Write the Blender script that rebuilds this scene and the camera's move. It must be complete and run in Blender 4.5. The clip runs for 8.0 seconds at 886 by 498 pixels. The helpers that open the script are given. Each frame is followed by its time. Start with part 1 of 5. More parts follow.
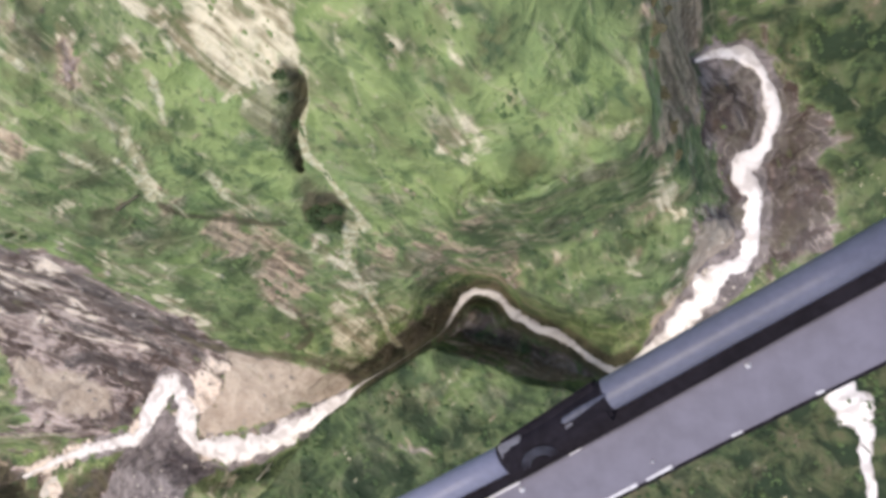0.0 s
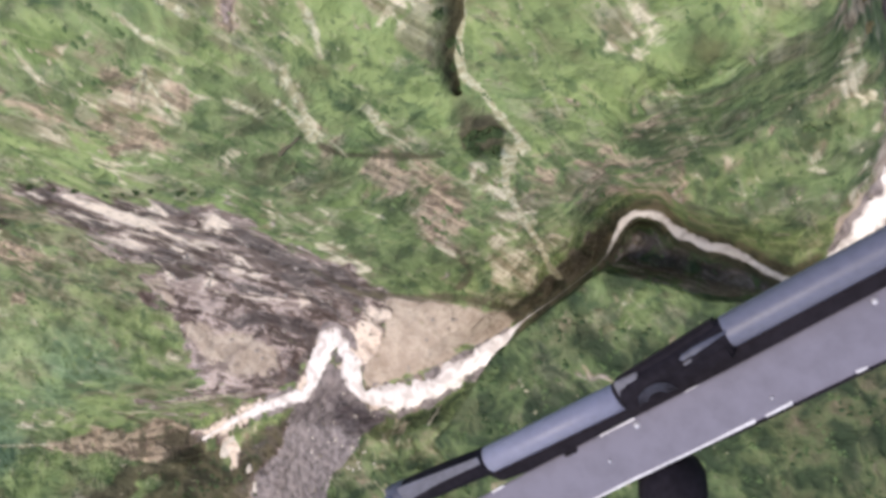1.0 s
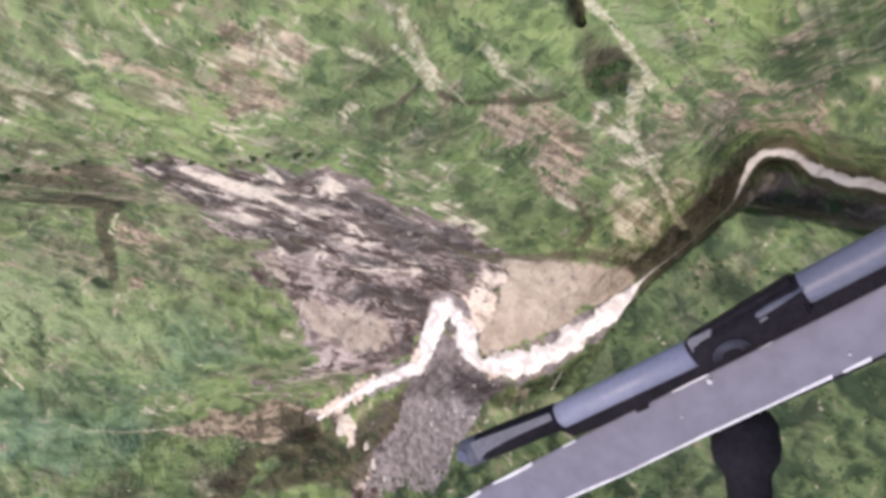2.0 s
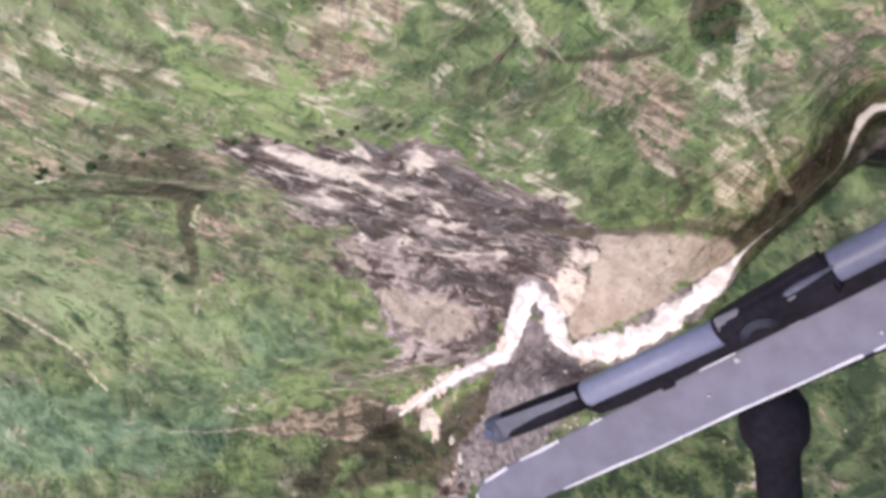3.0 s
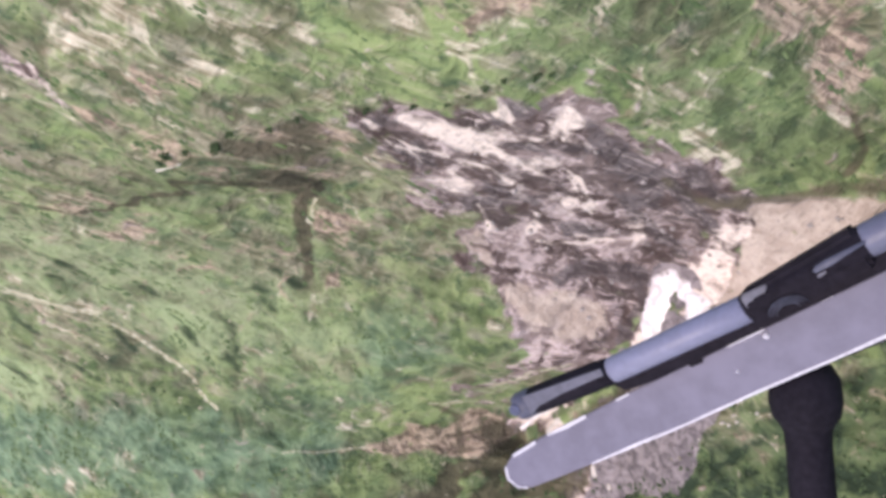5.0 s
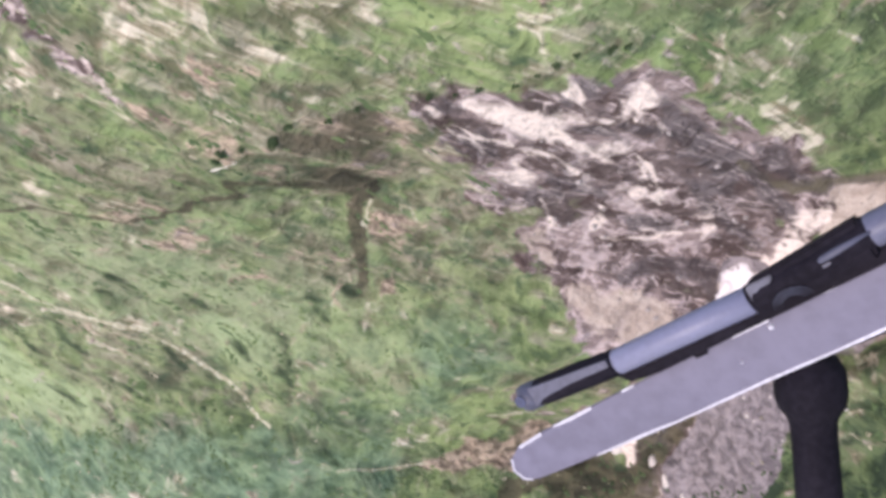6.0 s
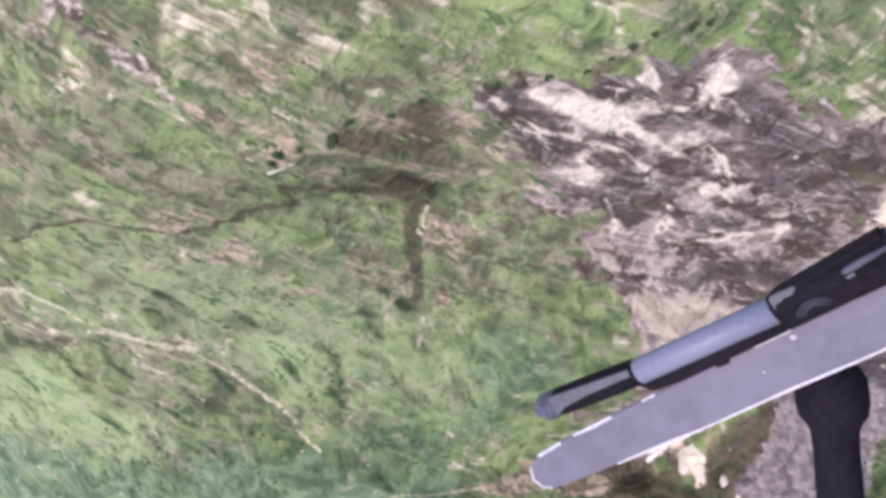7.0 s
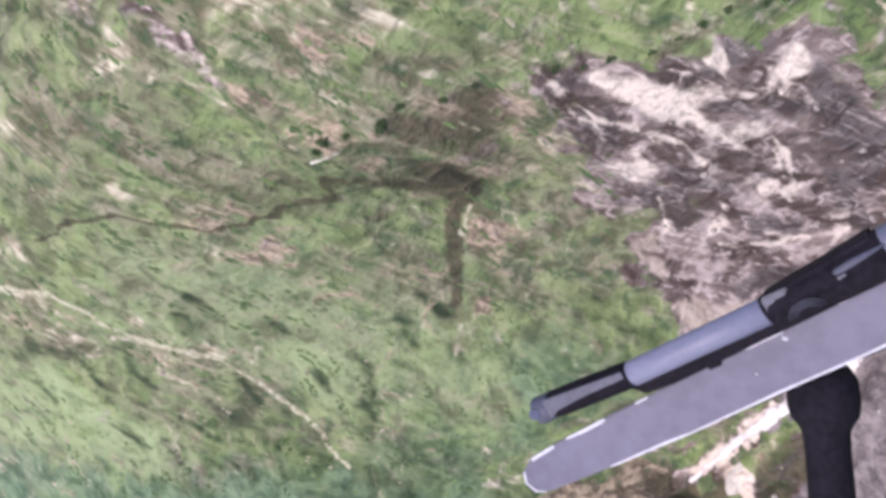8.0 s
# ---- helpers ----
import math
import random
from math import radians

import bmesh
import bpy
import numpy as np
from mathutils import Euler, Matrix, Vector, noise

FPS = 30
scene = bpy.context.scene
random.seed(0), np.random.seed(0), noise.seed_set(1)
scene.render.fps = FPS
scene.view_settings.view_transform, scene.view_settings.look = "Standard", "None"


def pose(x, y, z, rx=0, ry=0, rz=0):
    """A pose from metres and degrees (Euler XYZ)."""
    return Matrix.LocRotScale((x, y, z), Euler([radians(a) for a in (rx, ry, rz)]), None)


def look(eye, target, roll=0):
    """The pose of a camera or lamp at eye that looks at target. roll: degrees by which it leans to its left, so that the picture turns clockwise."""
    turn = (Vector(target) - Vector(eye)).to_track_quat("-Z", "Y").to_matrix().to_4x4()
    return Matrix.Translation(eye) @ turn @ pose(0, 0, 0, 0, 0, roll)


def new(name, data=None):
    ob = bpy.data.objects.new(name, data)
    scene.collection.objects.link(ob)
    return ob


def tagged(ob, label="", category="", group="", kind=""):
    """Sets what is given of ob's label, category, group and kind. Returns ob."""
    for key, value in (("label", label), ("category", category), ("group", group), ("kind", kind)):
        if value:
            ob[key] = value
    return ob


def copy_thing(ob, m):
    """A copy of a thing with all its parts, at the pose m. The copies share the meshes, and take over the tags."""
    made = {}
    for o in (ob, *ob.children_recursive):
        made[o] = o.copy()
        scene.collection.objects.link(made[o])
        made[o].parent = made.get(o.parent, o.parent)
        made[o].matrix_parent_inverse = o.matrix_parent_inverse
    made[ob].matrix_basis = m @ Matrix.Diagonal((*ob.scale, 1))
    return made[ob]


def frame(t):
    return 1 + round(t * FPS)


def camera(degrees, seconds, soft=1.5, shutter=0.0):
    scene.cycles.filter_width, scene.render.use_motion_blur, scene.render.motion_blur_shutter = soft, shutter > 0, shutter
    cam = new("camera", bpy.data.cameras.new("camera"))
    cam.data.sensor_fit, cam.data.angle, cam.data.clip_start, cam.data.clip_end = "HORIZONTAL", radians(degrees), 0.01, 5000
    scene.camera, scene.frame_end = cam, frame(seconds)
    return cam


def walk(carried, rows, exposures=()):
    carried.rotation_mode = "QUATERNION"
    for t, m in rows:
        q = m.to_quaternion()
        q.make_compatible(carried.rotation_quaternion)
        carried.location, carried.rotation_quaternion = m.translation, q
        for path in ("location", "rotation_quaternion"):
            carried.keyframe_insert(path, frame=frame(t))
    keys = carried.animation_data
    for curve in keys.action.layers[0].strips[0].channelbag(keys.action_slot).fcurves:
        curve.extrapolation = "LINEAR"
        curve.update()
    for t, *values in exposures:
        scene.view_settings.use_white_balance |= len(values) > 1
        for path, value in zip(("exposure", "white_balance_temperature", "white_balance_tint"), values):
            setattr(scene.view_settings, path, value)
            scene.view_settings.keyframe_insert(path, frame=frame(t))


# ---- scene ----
cam = camera(57.0, 8.0, soft=3.8)
# seconds, metres, degrees
ROWS = [
    (0.0, 0.38, 0.32, 519.89, 6.0, 14.0, 0.0),
    (0.5, -12.89, -7.5, 516.91, 3.68, 18.22, -2.7),
    (1.0, -26.24, -14.89, 514.14, 1.85, 22.27, -5.2),
    (1.5, -39.7, -21.86, 511.56, 0.59, 25.43, -6.88),
    (2.0, -53.21, -28.38, 509.14, -0.33, 27.73, -8.88),
    (2.5, -66.78, -34.5, 506.88, -0.86, 29.9, -10.28),
    (3.0, -80.44, -40.25, 504.77, -0.9, 31.31, -11.51),
    (3.5, -94.16, -45.66, 502.79, -0.68, 33.0, -12.07),
    (4.0, -107.91, -50.69, 500.92, 0.03, 33.82, -12.6),
    (4.5, -121.71, -55.41, 499.15, 0.38, 34.58, -13.55),
    (5.0, -135.51, -59.84, 497.47, 0.57, 35.54, -14.74),
    (5.5, -149.34, -63.99, 495.87, 0.95, 36.42, -15.9),
    (6.0, -163.17, -67.87, 494.34, 1.27, 37.35, -17.13),
    (6.5, -177.04, -71.48, 492.88, 2.11, 38.23, -18.0),
    (7.0, -190.88, -74.89, 491.46, 3.04, 39.08, -18.73),
    (7.5, -204.7, -78.12, 490.04, 4.24, 39.43, -18.71),
    (8.0, -218.5, -81.16, 488.65, 5.79, 39.52, -18.22),
]
walk(cam, [(t, pose(x, y, z, rx, ry, rz)) for t, x, y, z, rx, ry, rz in ROWS],
     exposures=[(0, 1.12, 7500, 8), (3, 1.24, 7300, 16), (7, 1.28, 6980, 19.2), (8, 1.23, 6900, 20)])

# Hazy daylight: a veiled sun high in the south and a pale sky.
SUN = Vector((-0.20, -0.36, 0.91)).normalized()
world = bpy.data.worlds.new("sky")
world.use_nodes = True
scene.world = world
sky = world.node_tree.nodes.new("ShaderNodeTexSky")
sky.sky_type, sky.sun_disc = "NISHITA", False
sky.sun_elevation, sky.sun_rotation = math.asin(SUN.z), math.atan2(SUN.x, SUN.y)
sky.dust_density, sky.ozone_density, sky.altitude = 3.0, 1.0, 1800
back = world.node_tree.nodes["Background"]
back.inputs["Strength"].default_value = 0.15
world.node_tree.links.new(sky.outputs[0], back.inputs["Color"])
sun = new("sun", bpy.data.lights.new("sun", "SUN"))
sun.data.energy, sun.data.angle, sun.data.color = 1.5, radians(25), (1.0, 0.95, 0.89)
sun.matrix_world = look(SUN * 900, (0, 0, 0))

def material(name, roughness=0.8, metal=0.0):
    m = bpy.data.materials.new(name)
    m.use_nodes = True
    b = m.node_tree.nodes["Principled BSDF"]
    b.inputs["Roughness"].default_value, b.inputs["Metallic"].default_value = roughness, metal
    return m, Nodes(m.node_tree, b)


class Nodes:
    """Short ways to wire a node material."""
    def __init__(self, tree, shader):
        self.tree, self.shader = tree, shader
        self.place = tree.nodes.new("ShaderNodeNewGeometry").outputs["Position"]

    def wire(self, socket, value):
        if isinstance(value, bpy.types.NodeSocket):
            self.tree.links.new(value, socket)
        else:
            socket.default_value = value

    def turned(self, scale, angle=0.0, source=None):
        n = self.tree.nodes.new("ShaderNodeMapping")
        n.vector_type = "TEXTURE"
        self.tree.links.new(source or self.place, n.inputs["Vector"])
        n.inputs["Scale"].default_value, n.inputs["Rotation"].default_value = scale, (0, 0, radians(angle))
        return n.outputs[0]

    def noise(self, size, detail=4.0, rough=0.6, distortion=0.0, at=None):
        n = self.tree.nodes.new("ShaderNodeTexNoise")
        self.tree.links.new(at or self.place, n.inputs["Vector"])
        for key, value in (("Scale", 1.0 / size), ("Detail", detail), ("Roughness", rough), ("Distortion", distortion)):
            n.inputs[key].default_value = value
        return n.outputs["Fac"]

    def ramp(self, value, low, high, a=0.0, b=1.0):
        n = self.tree.nodes.new("ShaderNodeMapRange")
        n.interpolation_type = "SMOOTHSTEP"
        for key, v in (("Value", value), ("From Min", low), ("From Max", high), ("To Min", a), ("To Max", b)):
            self.wire(n.inputs[key], v)
        return n.outputs[0]

    def math(self, op, a, b=0.0):
        n = self.tree.nodes.new("ShaderNodeMath")
        n.operation = op
        self.wire(n.inputs[0], a), self.wire(n.inputs[1], b)
        return n.outputs[0]

    def mix(self, fac, a, b):
        n = self.tree.nodes.new("ShaderNodeMix")
        n.data_type = "RGBA"
        for key, v in (("Factor_Float", fac), ("A_Color", a), ("B_Color", b)):
            socket = next(s for s in n.inputs if s.identifier == key)
            self.wire(socket, (*v, 1) if isinstance(v, tuple) and len(v) == 3 else v)
        return next(s for s in n.outputs if s.identifier == "Result_Color")

    def layer(self, name):
        n = self.tree.nodes.new("ShaderNodeAttribute")
        n.attribute_name = name
        return n.outputs["Fac"]

    def chance(self):
        return self.tree.nodes.new("ShaderNodeNewGeometry").outputs["Random Per Island"]

    def colour(self, value):
        self.wire(self.shader.inputs["Base Color"], (*value, 1) if isinstance(value, tuple) and len(value) == 3 else value)

    def bump(self, height, strength=0.4, distance=0.1):
        n = self.tree.nodes.new("ShaderNodeBump")
        n.inputs["Strength"].default_value, n.inputs["Distance"].default_value = strength, distance
        self.tree.links.new(height, n.inputs["Height"])
        self.tree.links.new(n.outputs[0], self.shader.inputs["Normal"])


def plain(name, colour, roughness=0.6, metal=0.0, size=0.1, spread=0.25, bump=0.2, gloss=0.3):
    """A plain surface with grime at two scales."""
    m, n = material(name, roughness, metal)
    n.shader.inputs["Specular IOR Level"].default_value = gloss
    grain = n.math("ADD", n.math("MULTIPLY", n.noise(size, 3), 0.6), n.math("MULTIPLY", n.noise(size * 9, 3), 0.4))
    dark, light = tuple(c * (1 - spread) for c in colour), tuple(min(1, c * (1 + spread)) for c in colour)
    n.colour(n.mix(n.ramp(grain, 0.35, 0.65), dark, light))
    n.bump(grain, bump, size * 0.2)
    return m


def ground_material():
    m, n = material("hillside_ground", 0.95)
    n.shader.inputs["Specular IOR Level"].default_value = 0.12
    fall = n.tree.nodes.new("ShaderNodeCombineXYZ")
    for k, key in enumerate(("across", "down")):
        n.tree.links.new(n.layer(key), fall.inputs[k])
    fall = fall.outputs[0]

    def streaks(across, down, detail=4.0, rough=0.6, distortion=0.4, shift=0.0):
        t = n.turned((across, down, 1), 0, fall)
        if shift:
            add = n.tree.nodes.new("ShaderNodeVectorMath")
            add.inputs[1].default_value = (shift, shift * 0.7, 0)
            n.tree.links.new(t, add.inputs[0])
            t = add.outputs[0]
        return n.noise(1.0, detail, rough, distortion, t)

    def warped(size, reach, turn=0.0):
        """The place, pushed about by broad swirls."""
        t = n.tree.nodes.new("ShaderNodeTexNoise")
        n.tree.links.new(n.turned((1, 1, 1), turn), t.inputs["Vector"])
        t.inputs["Scale"].default_value, t.inputs["Detail"].default_value = 1.0 / size, 2.0
        v = n.tree.nodes.new("ShaderNodeVectorMath")
        v.operation = "MULTIPLY_ADD"
        n.tree.links.new(t.outputs["Color"], v.inputs[0])
        v.inputs[1].default_value = (reach, reach, reach)
        n.tree.links.new(n.place, v.inputs[2])
        return v.outputs[0]

    def blend(a, b, share):
        return n.math("ADD", n.math("MULTIPLY", a, share), n.math("MULTIPLY", b, 1 - share))

    swirl, swirl2 = warped(42, 34), warped(26, 24, 50)
    band, streak, fine = streaks(20, 26, 3, 0.5, 0.8), streaks(8.5, 12, 3, 0.5, 0.8), n.noise(2.8, 2, 0.5, 0.6)
    patch, clump, speck = n.noise(31, 3, 0.5, 0.4, swirl), n.noise(12.5, 3, 0.52, 0.4, swirl2), n.noise(4.2, 2, 0.5, 0.4)
    mixed = blend(clump, streak, 0.80)
    # turf: dark and light green in clumps, with olive and dry bands down the fall of the slope
    turf = n.mix(n.ramp(mixed, 0.38, 0.60), (0.088, 0.114, 0.056), (0.185, 0.223, 0.110))
    turf = n.mix(n.ramp(patch, 0.50, 0.60, 0, 0.85), turf, n.mix(n.ramp(mixed, 0.40, 0.62), (0.141, 0.191, 0.074), (0.253, 0.306, 0.135)))
    turf = n.mix(n.ramp(patch, 0.46, 0.37, 0, 0.8), turf, n.mix(n.ramp(mixed, 0.40, 0.62), (0.096, 0.090, 0.054), (0.215, 0.190, 0.125)))
    turf = n.mix(n.math("MULTIPLY", n.layer("lush"), n.ramp(mixed, 0.38, 0.58, 0.25, 0.9)), turf, n.mix(n.ramp(patch, 0.40, 0.60), (0.158, 0.208, 0.084), (0.240, 0.296, 0.126)))
    turf = n.mix(n.ramp(blend(band, n.noise(22, 3, 0.5, 0.5, swirl2), 0.25), 0.54, 0.63, 0, 0.6), turf, n.mix(n.ramp(streak, 0.40, 0.60), (0.165, 0.135, 0.098), (0.345, 0.300, 0.232)))
    # drier ground further down the valley
    turf = n.mix(n.math("MULTIPLY", n.layer("dry"), n.ramp(blend(patch, clump, 0.4), 0.36, 0.62, 1.0, 0.25)), turf, n.mix(n.ramp(blend(mixed, speck, 0.7), 0.40, 0.60), (0.105, 0.098, 0.060), (0.270, 0.235, 0.170)))
    turf = n.mix(n.ramp(blend(streak, fine, 0.6), 0.58, 0.68, 0, 0.45), turf, (0.33, 0.295, 0.225))
    turf = n.mix(n.ramp(blend(streaks(7.0, 9.0, 2, 0.5, 0.8, 31), speck, 0.55), 0.44, 0.36, 0, 0.65), turf, (0.047, 0.071, 0.039))
    thread = n.math("ABSOLUTE", n.math("SUBTRACT", streaks(13, 48, 2, 0.45, 0.3, 63), 0.5))
    turf = n.mix(n.math("MULTIPLY", n.ramp(thread, 0.018, 0.0, 0, 0.42), n.ramp(streak, 0.44, 0.56)), turf, (0.36, 0.335, 0.215))
    # thickets and fresh grass in patches
    turf = n.mix(n.math("MULTIPLY", n.ramp(n.noise(17, 4, 0.58, 0.7, warped(30, 20, 100)), 0.55, 0.63, 0, 0.75), n.ramp(speck, 0.34, 0.62, 1.0, 0.6)), turf, (0.052, 0.085, 0.046))
    turf = n.mix(n.math("MULTIPLY", n.ramp(n.noise(24, 3, 0.55, 0.6, warped(36, 26, 140)), 0.54, 0.63, 0, 0.55), n.ramp(clump, 0.36, 0.60, 0.55, 1.0)), turf, (0.211, 0.284, 0.122))
    turf = n.mix(n.math("MULTIPLY", n.layer("scrub"), n.ramp(patch, 0.35, 0.65, 0.95, 0.75)), turf, n.mix(n.ramp(blend(clump, streaks(7, 22, 4, 0.55, 0.8, 91), 0.55), 0.40, 0.60), (0.074, 0.120, 0.074), (0.170, 0.246, 0.150)))
    turf = n.mix(n.math("MULTIPLY", n.layer("pasture"), n.ramp(mixed, 0.36, 0.54, 0.35, 0.95)), turf, (0.281, 0.336, 0.181))
    turf = n.mix(n.math("MULTIPLY", n.layer("wood"), n.ramp(mixed, 0.40, 0.58, 1.0, 0.72)), turf, n.mix(n.ramp(clump, 0.42, 0.58), (0.028, 0.043, 0.025), (0.060, 0.085, 0.040)))
    # bare soil and straw, torn into streaks
    soil = n.mix(n.ramp(blend(streaks(4.2, 19, 4, 0.55, 0.7, 23), clump, 0.62), 0.40, 0.59), (0.215, 0.172, 0.112), (0.64, 0.555, 0.430))
    soil = n.mix(n.ramp(blend(streaks(7.0, 16, 3, 0.5, 0.8, 53), clump, 0.55), 0.48, 0.40, 0, 0.85), soil, (0.120, 0.125, 0.066))
    sum1 = blend(streaks(11, 22, 4, 0.55, 1.0, 11), n.noise(15, 4, 0.56, 0.6, swirl2), 0.3)
    base = n.mix(n.ramp(n.math("ADD", n.math("MULTIPLY", n.layer("soil"), 0.27), sum1), 0.60, 0.74, 0, 0.88), turf, soil)
    earth = n.mix(n.ramp(blend(fine, streaks(6, 9, 3, 0.55, 1.0, 71), 0.35), 0.40, 0.60), (0.140, 0.100, 0.078), (0.45, 0.335, 0.250))
    base = n.mix(n.ramp(n.math("ADD", n.math("MULTIPLY", n.layer("earth"), 0.26), mixed), 0.60, 0.75, 0, 0.9), base, earth)
    # the landslide's torn rock: dark mud, with pale stone bared in branching patches
    torn = blend(streaks(24, 31, 4, 0.55, 1.4, 5), n.noise(24, 4, 0.55, 0.8, swirl2), 0.25)
    torn2, torn3 = blend(streaks(11.0, 15.0, 4, 0.56, 1.5, 7), n.noise(12, 4, 0.55, 0.9, swirl2), 0.3), n.noise(30, 4, 0.55, 1.0, swirl)
    thread = n.math("ABSOLUTE", n.math("SUBTRACT", streaks(24.0, 29, 3, 0.5, 2.0, 17), 0.5))
    rock = n.mix(n.ramp(torn, 0.40, 0.58), (0.080, 0.060, 0.055), (0.228, 0.172, 0.158))
    rock = n.mix(n.math("MULTIPLY", n.ramp(torn2, 0.49, 0.58), n.ramp(blend(torn, torn3, 0.5), 0.46, 0.56, 0.05, 0.9)), rock, (0.440, 0.352, 0.330))
    rock = n.mix(n.math("MULTIPLY", n.ramp(thread, 0.035, 0.0, 0.0, 0.8), n.ramp(torn2, 0.44, 0.52)), rock, (0.535, 0.424, 0.399))
    rock = n.mix(n.math("MULTIPLY", n.ramp(torn3, 0.56, 0.46, 0.0, 0.8), n.ramp(torn2, 0.53, 0.45)), rock, (0.058, 0.038, 0.033))
    rock = n.mix(n.ramp(n.math("ADD", n.math("MULTIPLY", n.layer("bruise"), 0.24), blend(torn, torn2, 0.4)), 0.58, 0.72, 0, 0.85), rock, n.mix(n.ramp(torn2, 0.42, 0.6), (0.052, 0.042, 0.042), (0.122, 0.102, 0.100)))
    rock = n.mix(n.ramp(n.math("ADD", n.math("MULTIPLY", n.layer("pale"), 0.26), blend(torn, torn2, 0.35)), 0.60, 0.76), rock, (0.690, 0.573, 0.495))
    hair = n.math("ABSOLUTE", n.math("SUBTRACT", streaks(10.0, 27, 3, 0.5, 1.4, 29), 0.5))
    rock = n.mix(n.math("MULTIPLY", n.ramp(hair, 0.020, 0.0, 0.0, 0.6), n.ramp(torn2, 0.44, 0.54, 0.0, 1.0)), rock, (0.480, 0.395, 0.365))
    rock = n.mix(n.ramp(speck, 0.45, 0.36, 0, 0.3), rock, (0.096, 0.071, 0.065))
    ragged = n.math("ADD", n.math("MULTIPLY", n.math("SUBTRACT", torn, 0.5), 1.8), n.math("MULTIPLY", n.math("SUBTRACT", clump, 0.5), 1.5))
    base = n.mix(n.ramp(n.math("ADD", n.layer("rock"), ragged), 0.34, 0.68), base, rock)
    # gravel bars
    beige = n.mix(n.ramp(n.noise(11, 5, 0.62), 0.38, 0.62), (0.360, 0.285, 0.235), (0.470, 0.384, 0.322))
    beige = n.mix(n.ramp(n.noise(1.5, 3, 0.6), 0.42, 0.34, 0, 0.6), beige, (0.17, 0.14, 0.115))
    edge = n.math("ADD", n.math("MULTIPLY", n.math("SUBTRACT", clump, 0.5), 0.9), n.math("MULTIPLY", n.math("SUBTRACT", torn2, 0.5), 0.6))
    base = n.mix(n.ramp(n.math("ADD", n.layer("sand"), edge), 0.30, 0.70), base, beige)
    grey = n.mix(n.ramp(n.noise(7, 5, 0.66, 0.6), 0.38, 0.62), (0.122, 0.104, 0.108), (0.270, 0.230, 0.232))
    grey = n.mix(n.ramp(n.noise(1.6, 4, 0.7), 0.58, 0.72, 0, 0.7), grey, (0.38, 0.33, 0.32))
    base = n.mix(n.ramp(n.math("ADD", n.layer("gravel"), n.math("MULTIPLY", edge, 1.2)), 0.35, 0.60), base, grey)
    # Mud colour, also used to paint shade into gullies, gorge and crest.
    mud_and_shade = n.mix(n.ramp(clump, 0.35, 0.65), (0.036, 0.032, 0.023), (0.100, 0.086, 0.056))
    base = n.mix(n.ramp(n.math("ADD", n.layer("mud_and_shade"), n.math("MULTIPLY", edge, 0.9)), 0.30, 0.85, 0, 0.92), base, mud_and_shade)
    straw = n.mix(n.ramp(fine, 0.4, 0.6), (0.33, 0.29, 0.19), (0.52, 0.48, 0.36))
    base = n.mix(n.ramp(n.math("ADD", n.layer("path"), n.math("MULTIPLY", n.math("SUBTRACT", n.noise(4.5, 4), 0.5), 1.6)), 0.20, 0.95, 0, 0.85), base, straw)
    n.colour(base)
    n.bump(n.math("ADD", n.math("MULTIPLY", clump, 1.5), n.math("MULTIPLY", fine, 0.4)), 1.0, 2.6)
    return m


def water_material():
    m, n = material("white_water", 0.35)
    swirl = n.noise(11, 3, 0.5, 1.2)
    foam = n.mix(n.ramp(swirl, 0.36, 0.54), (0.52, 0.46, 0.45), (0.74, 0.68, 0.68))
    # Dark water colour that carries the gorge's shade as well as silt.
    silty_shaded = n.mix(n.ramp(swirl, 0.35, 0.6), (0.085, 0.075, 0.060), (0.17, 0.15, 0.125))
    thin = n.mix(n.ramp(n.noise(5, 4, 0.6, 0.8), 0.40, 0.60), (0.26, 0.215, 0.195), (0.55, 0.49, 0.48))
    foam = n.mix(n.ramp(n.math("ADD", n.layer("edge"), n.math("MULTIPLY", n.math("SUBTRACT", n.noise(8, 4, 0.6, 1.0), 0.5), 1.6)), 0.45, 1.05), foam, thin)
    n.colour(n.mix(n.layer("silt_and_shade"), foam, silty_shaded))
    n.bump(swirl, 0.5, 0.5)
    return m


def leaf_material(name, dark, light):
    m, n = material(name, 0.8)
    n.shader.inputs["Specular IOR Level"].default_value = 0.2
    n.colour(n.mix(n.math("ADD", n.math("MULTIPLY", n.chance(), 0.6), n.math("MULTIPLY", n.noise(0.8, 3), 0.4)), dark, light))
    return m


GROUND = ground_material()
WATER = water_material()
LEAF = leaf_material("shrub_leaves", (0.052, 0.083, 0.037), (0.117, 0.166, 0.069))
LIGHT_LEAF = leaf_material("grass_tufts", (0.103, 0.150, 0.057), (0.187, 0.236, 0.104))
DRY = leaf_material("dry_grass", (0.20, 0.175, 0.11), (0.38, 0.34, 0.24))
WOOD_LEAF = leaf_material("bank_leaves", (0.028, 0.048, 0.023), (0.073, 0.110, 0.047))
BROWN_LEAF = leaf_material("brown_leaves", (0.070, 0.060, 0.034), (0.165, 0.140, 0.080))
FOREST_LEAF = leaf_material("forest_leaves", (0.056, 0.093, 0.048), (0.131, 0.186, 0.096))
STONE = plain("river_stone", (0.30, 0.26, 0.24), 0.85, size=0.5)
PALE_STONE = plain("pale_stone", (0.52, 0.46, 0.41), 0.85, size=0.6)
WOOD = plain("bleached_wood", (0.50, 0.46, 0.38), 0.8, size=0.4)
DARK_WOOD = plain("wet_wood", (0.075, 0.065, 0.045), 0.8, size=0.4)
GREY_PAINT = plain("grey_paint", (0.100, 0.100, 0.142), 0.45, size=0.02, spread=0.10, bump=0.05)
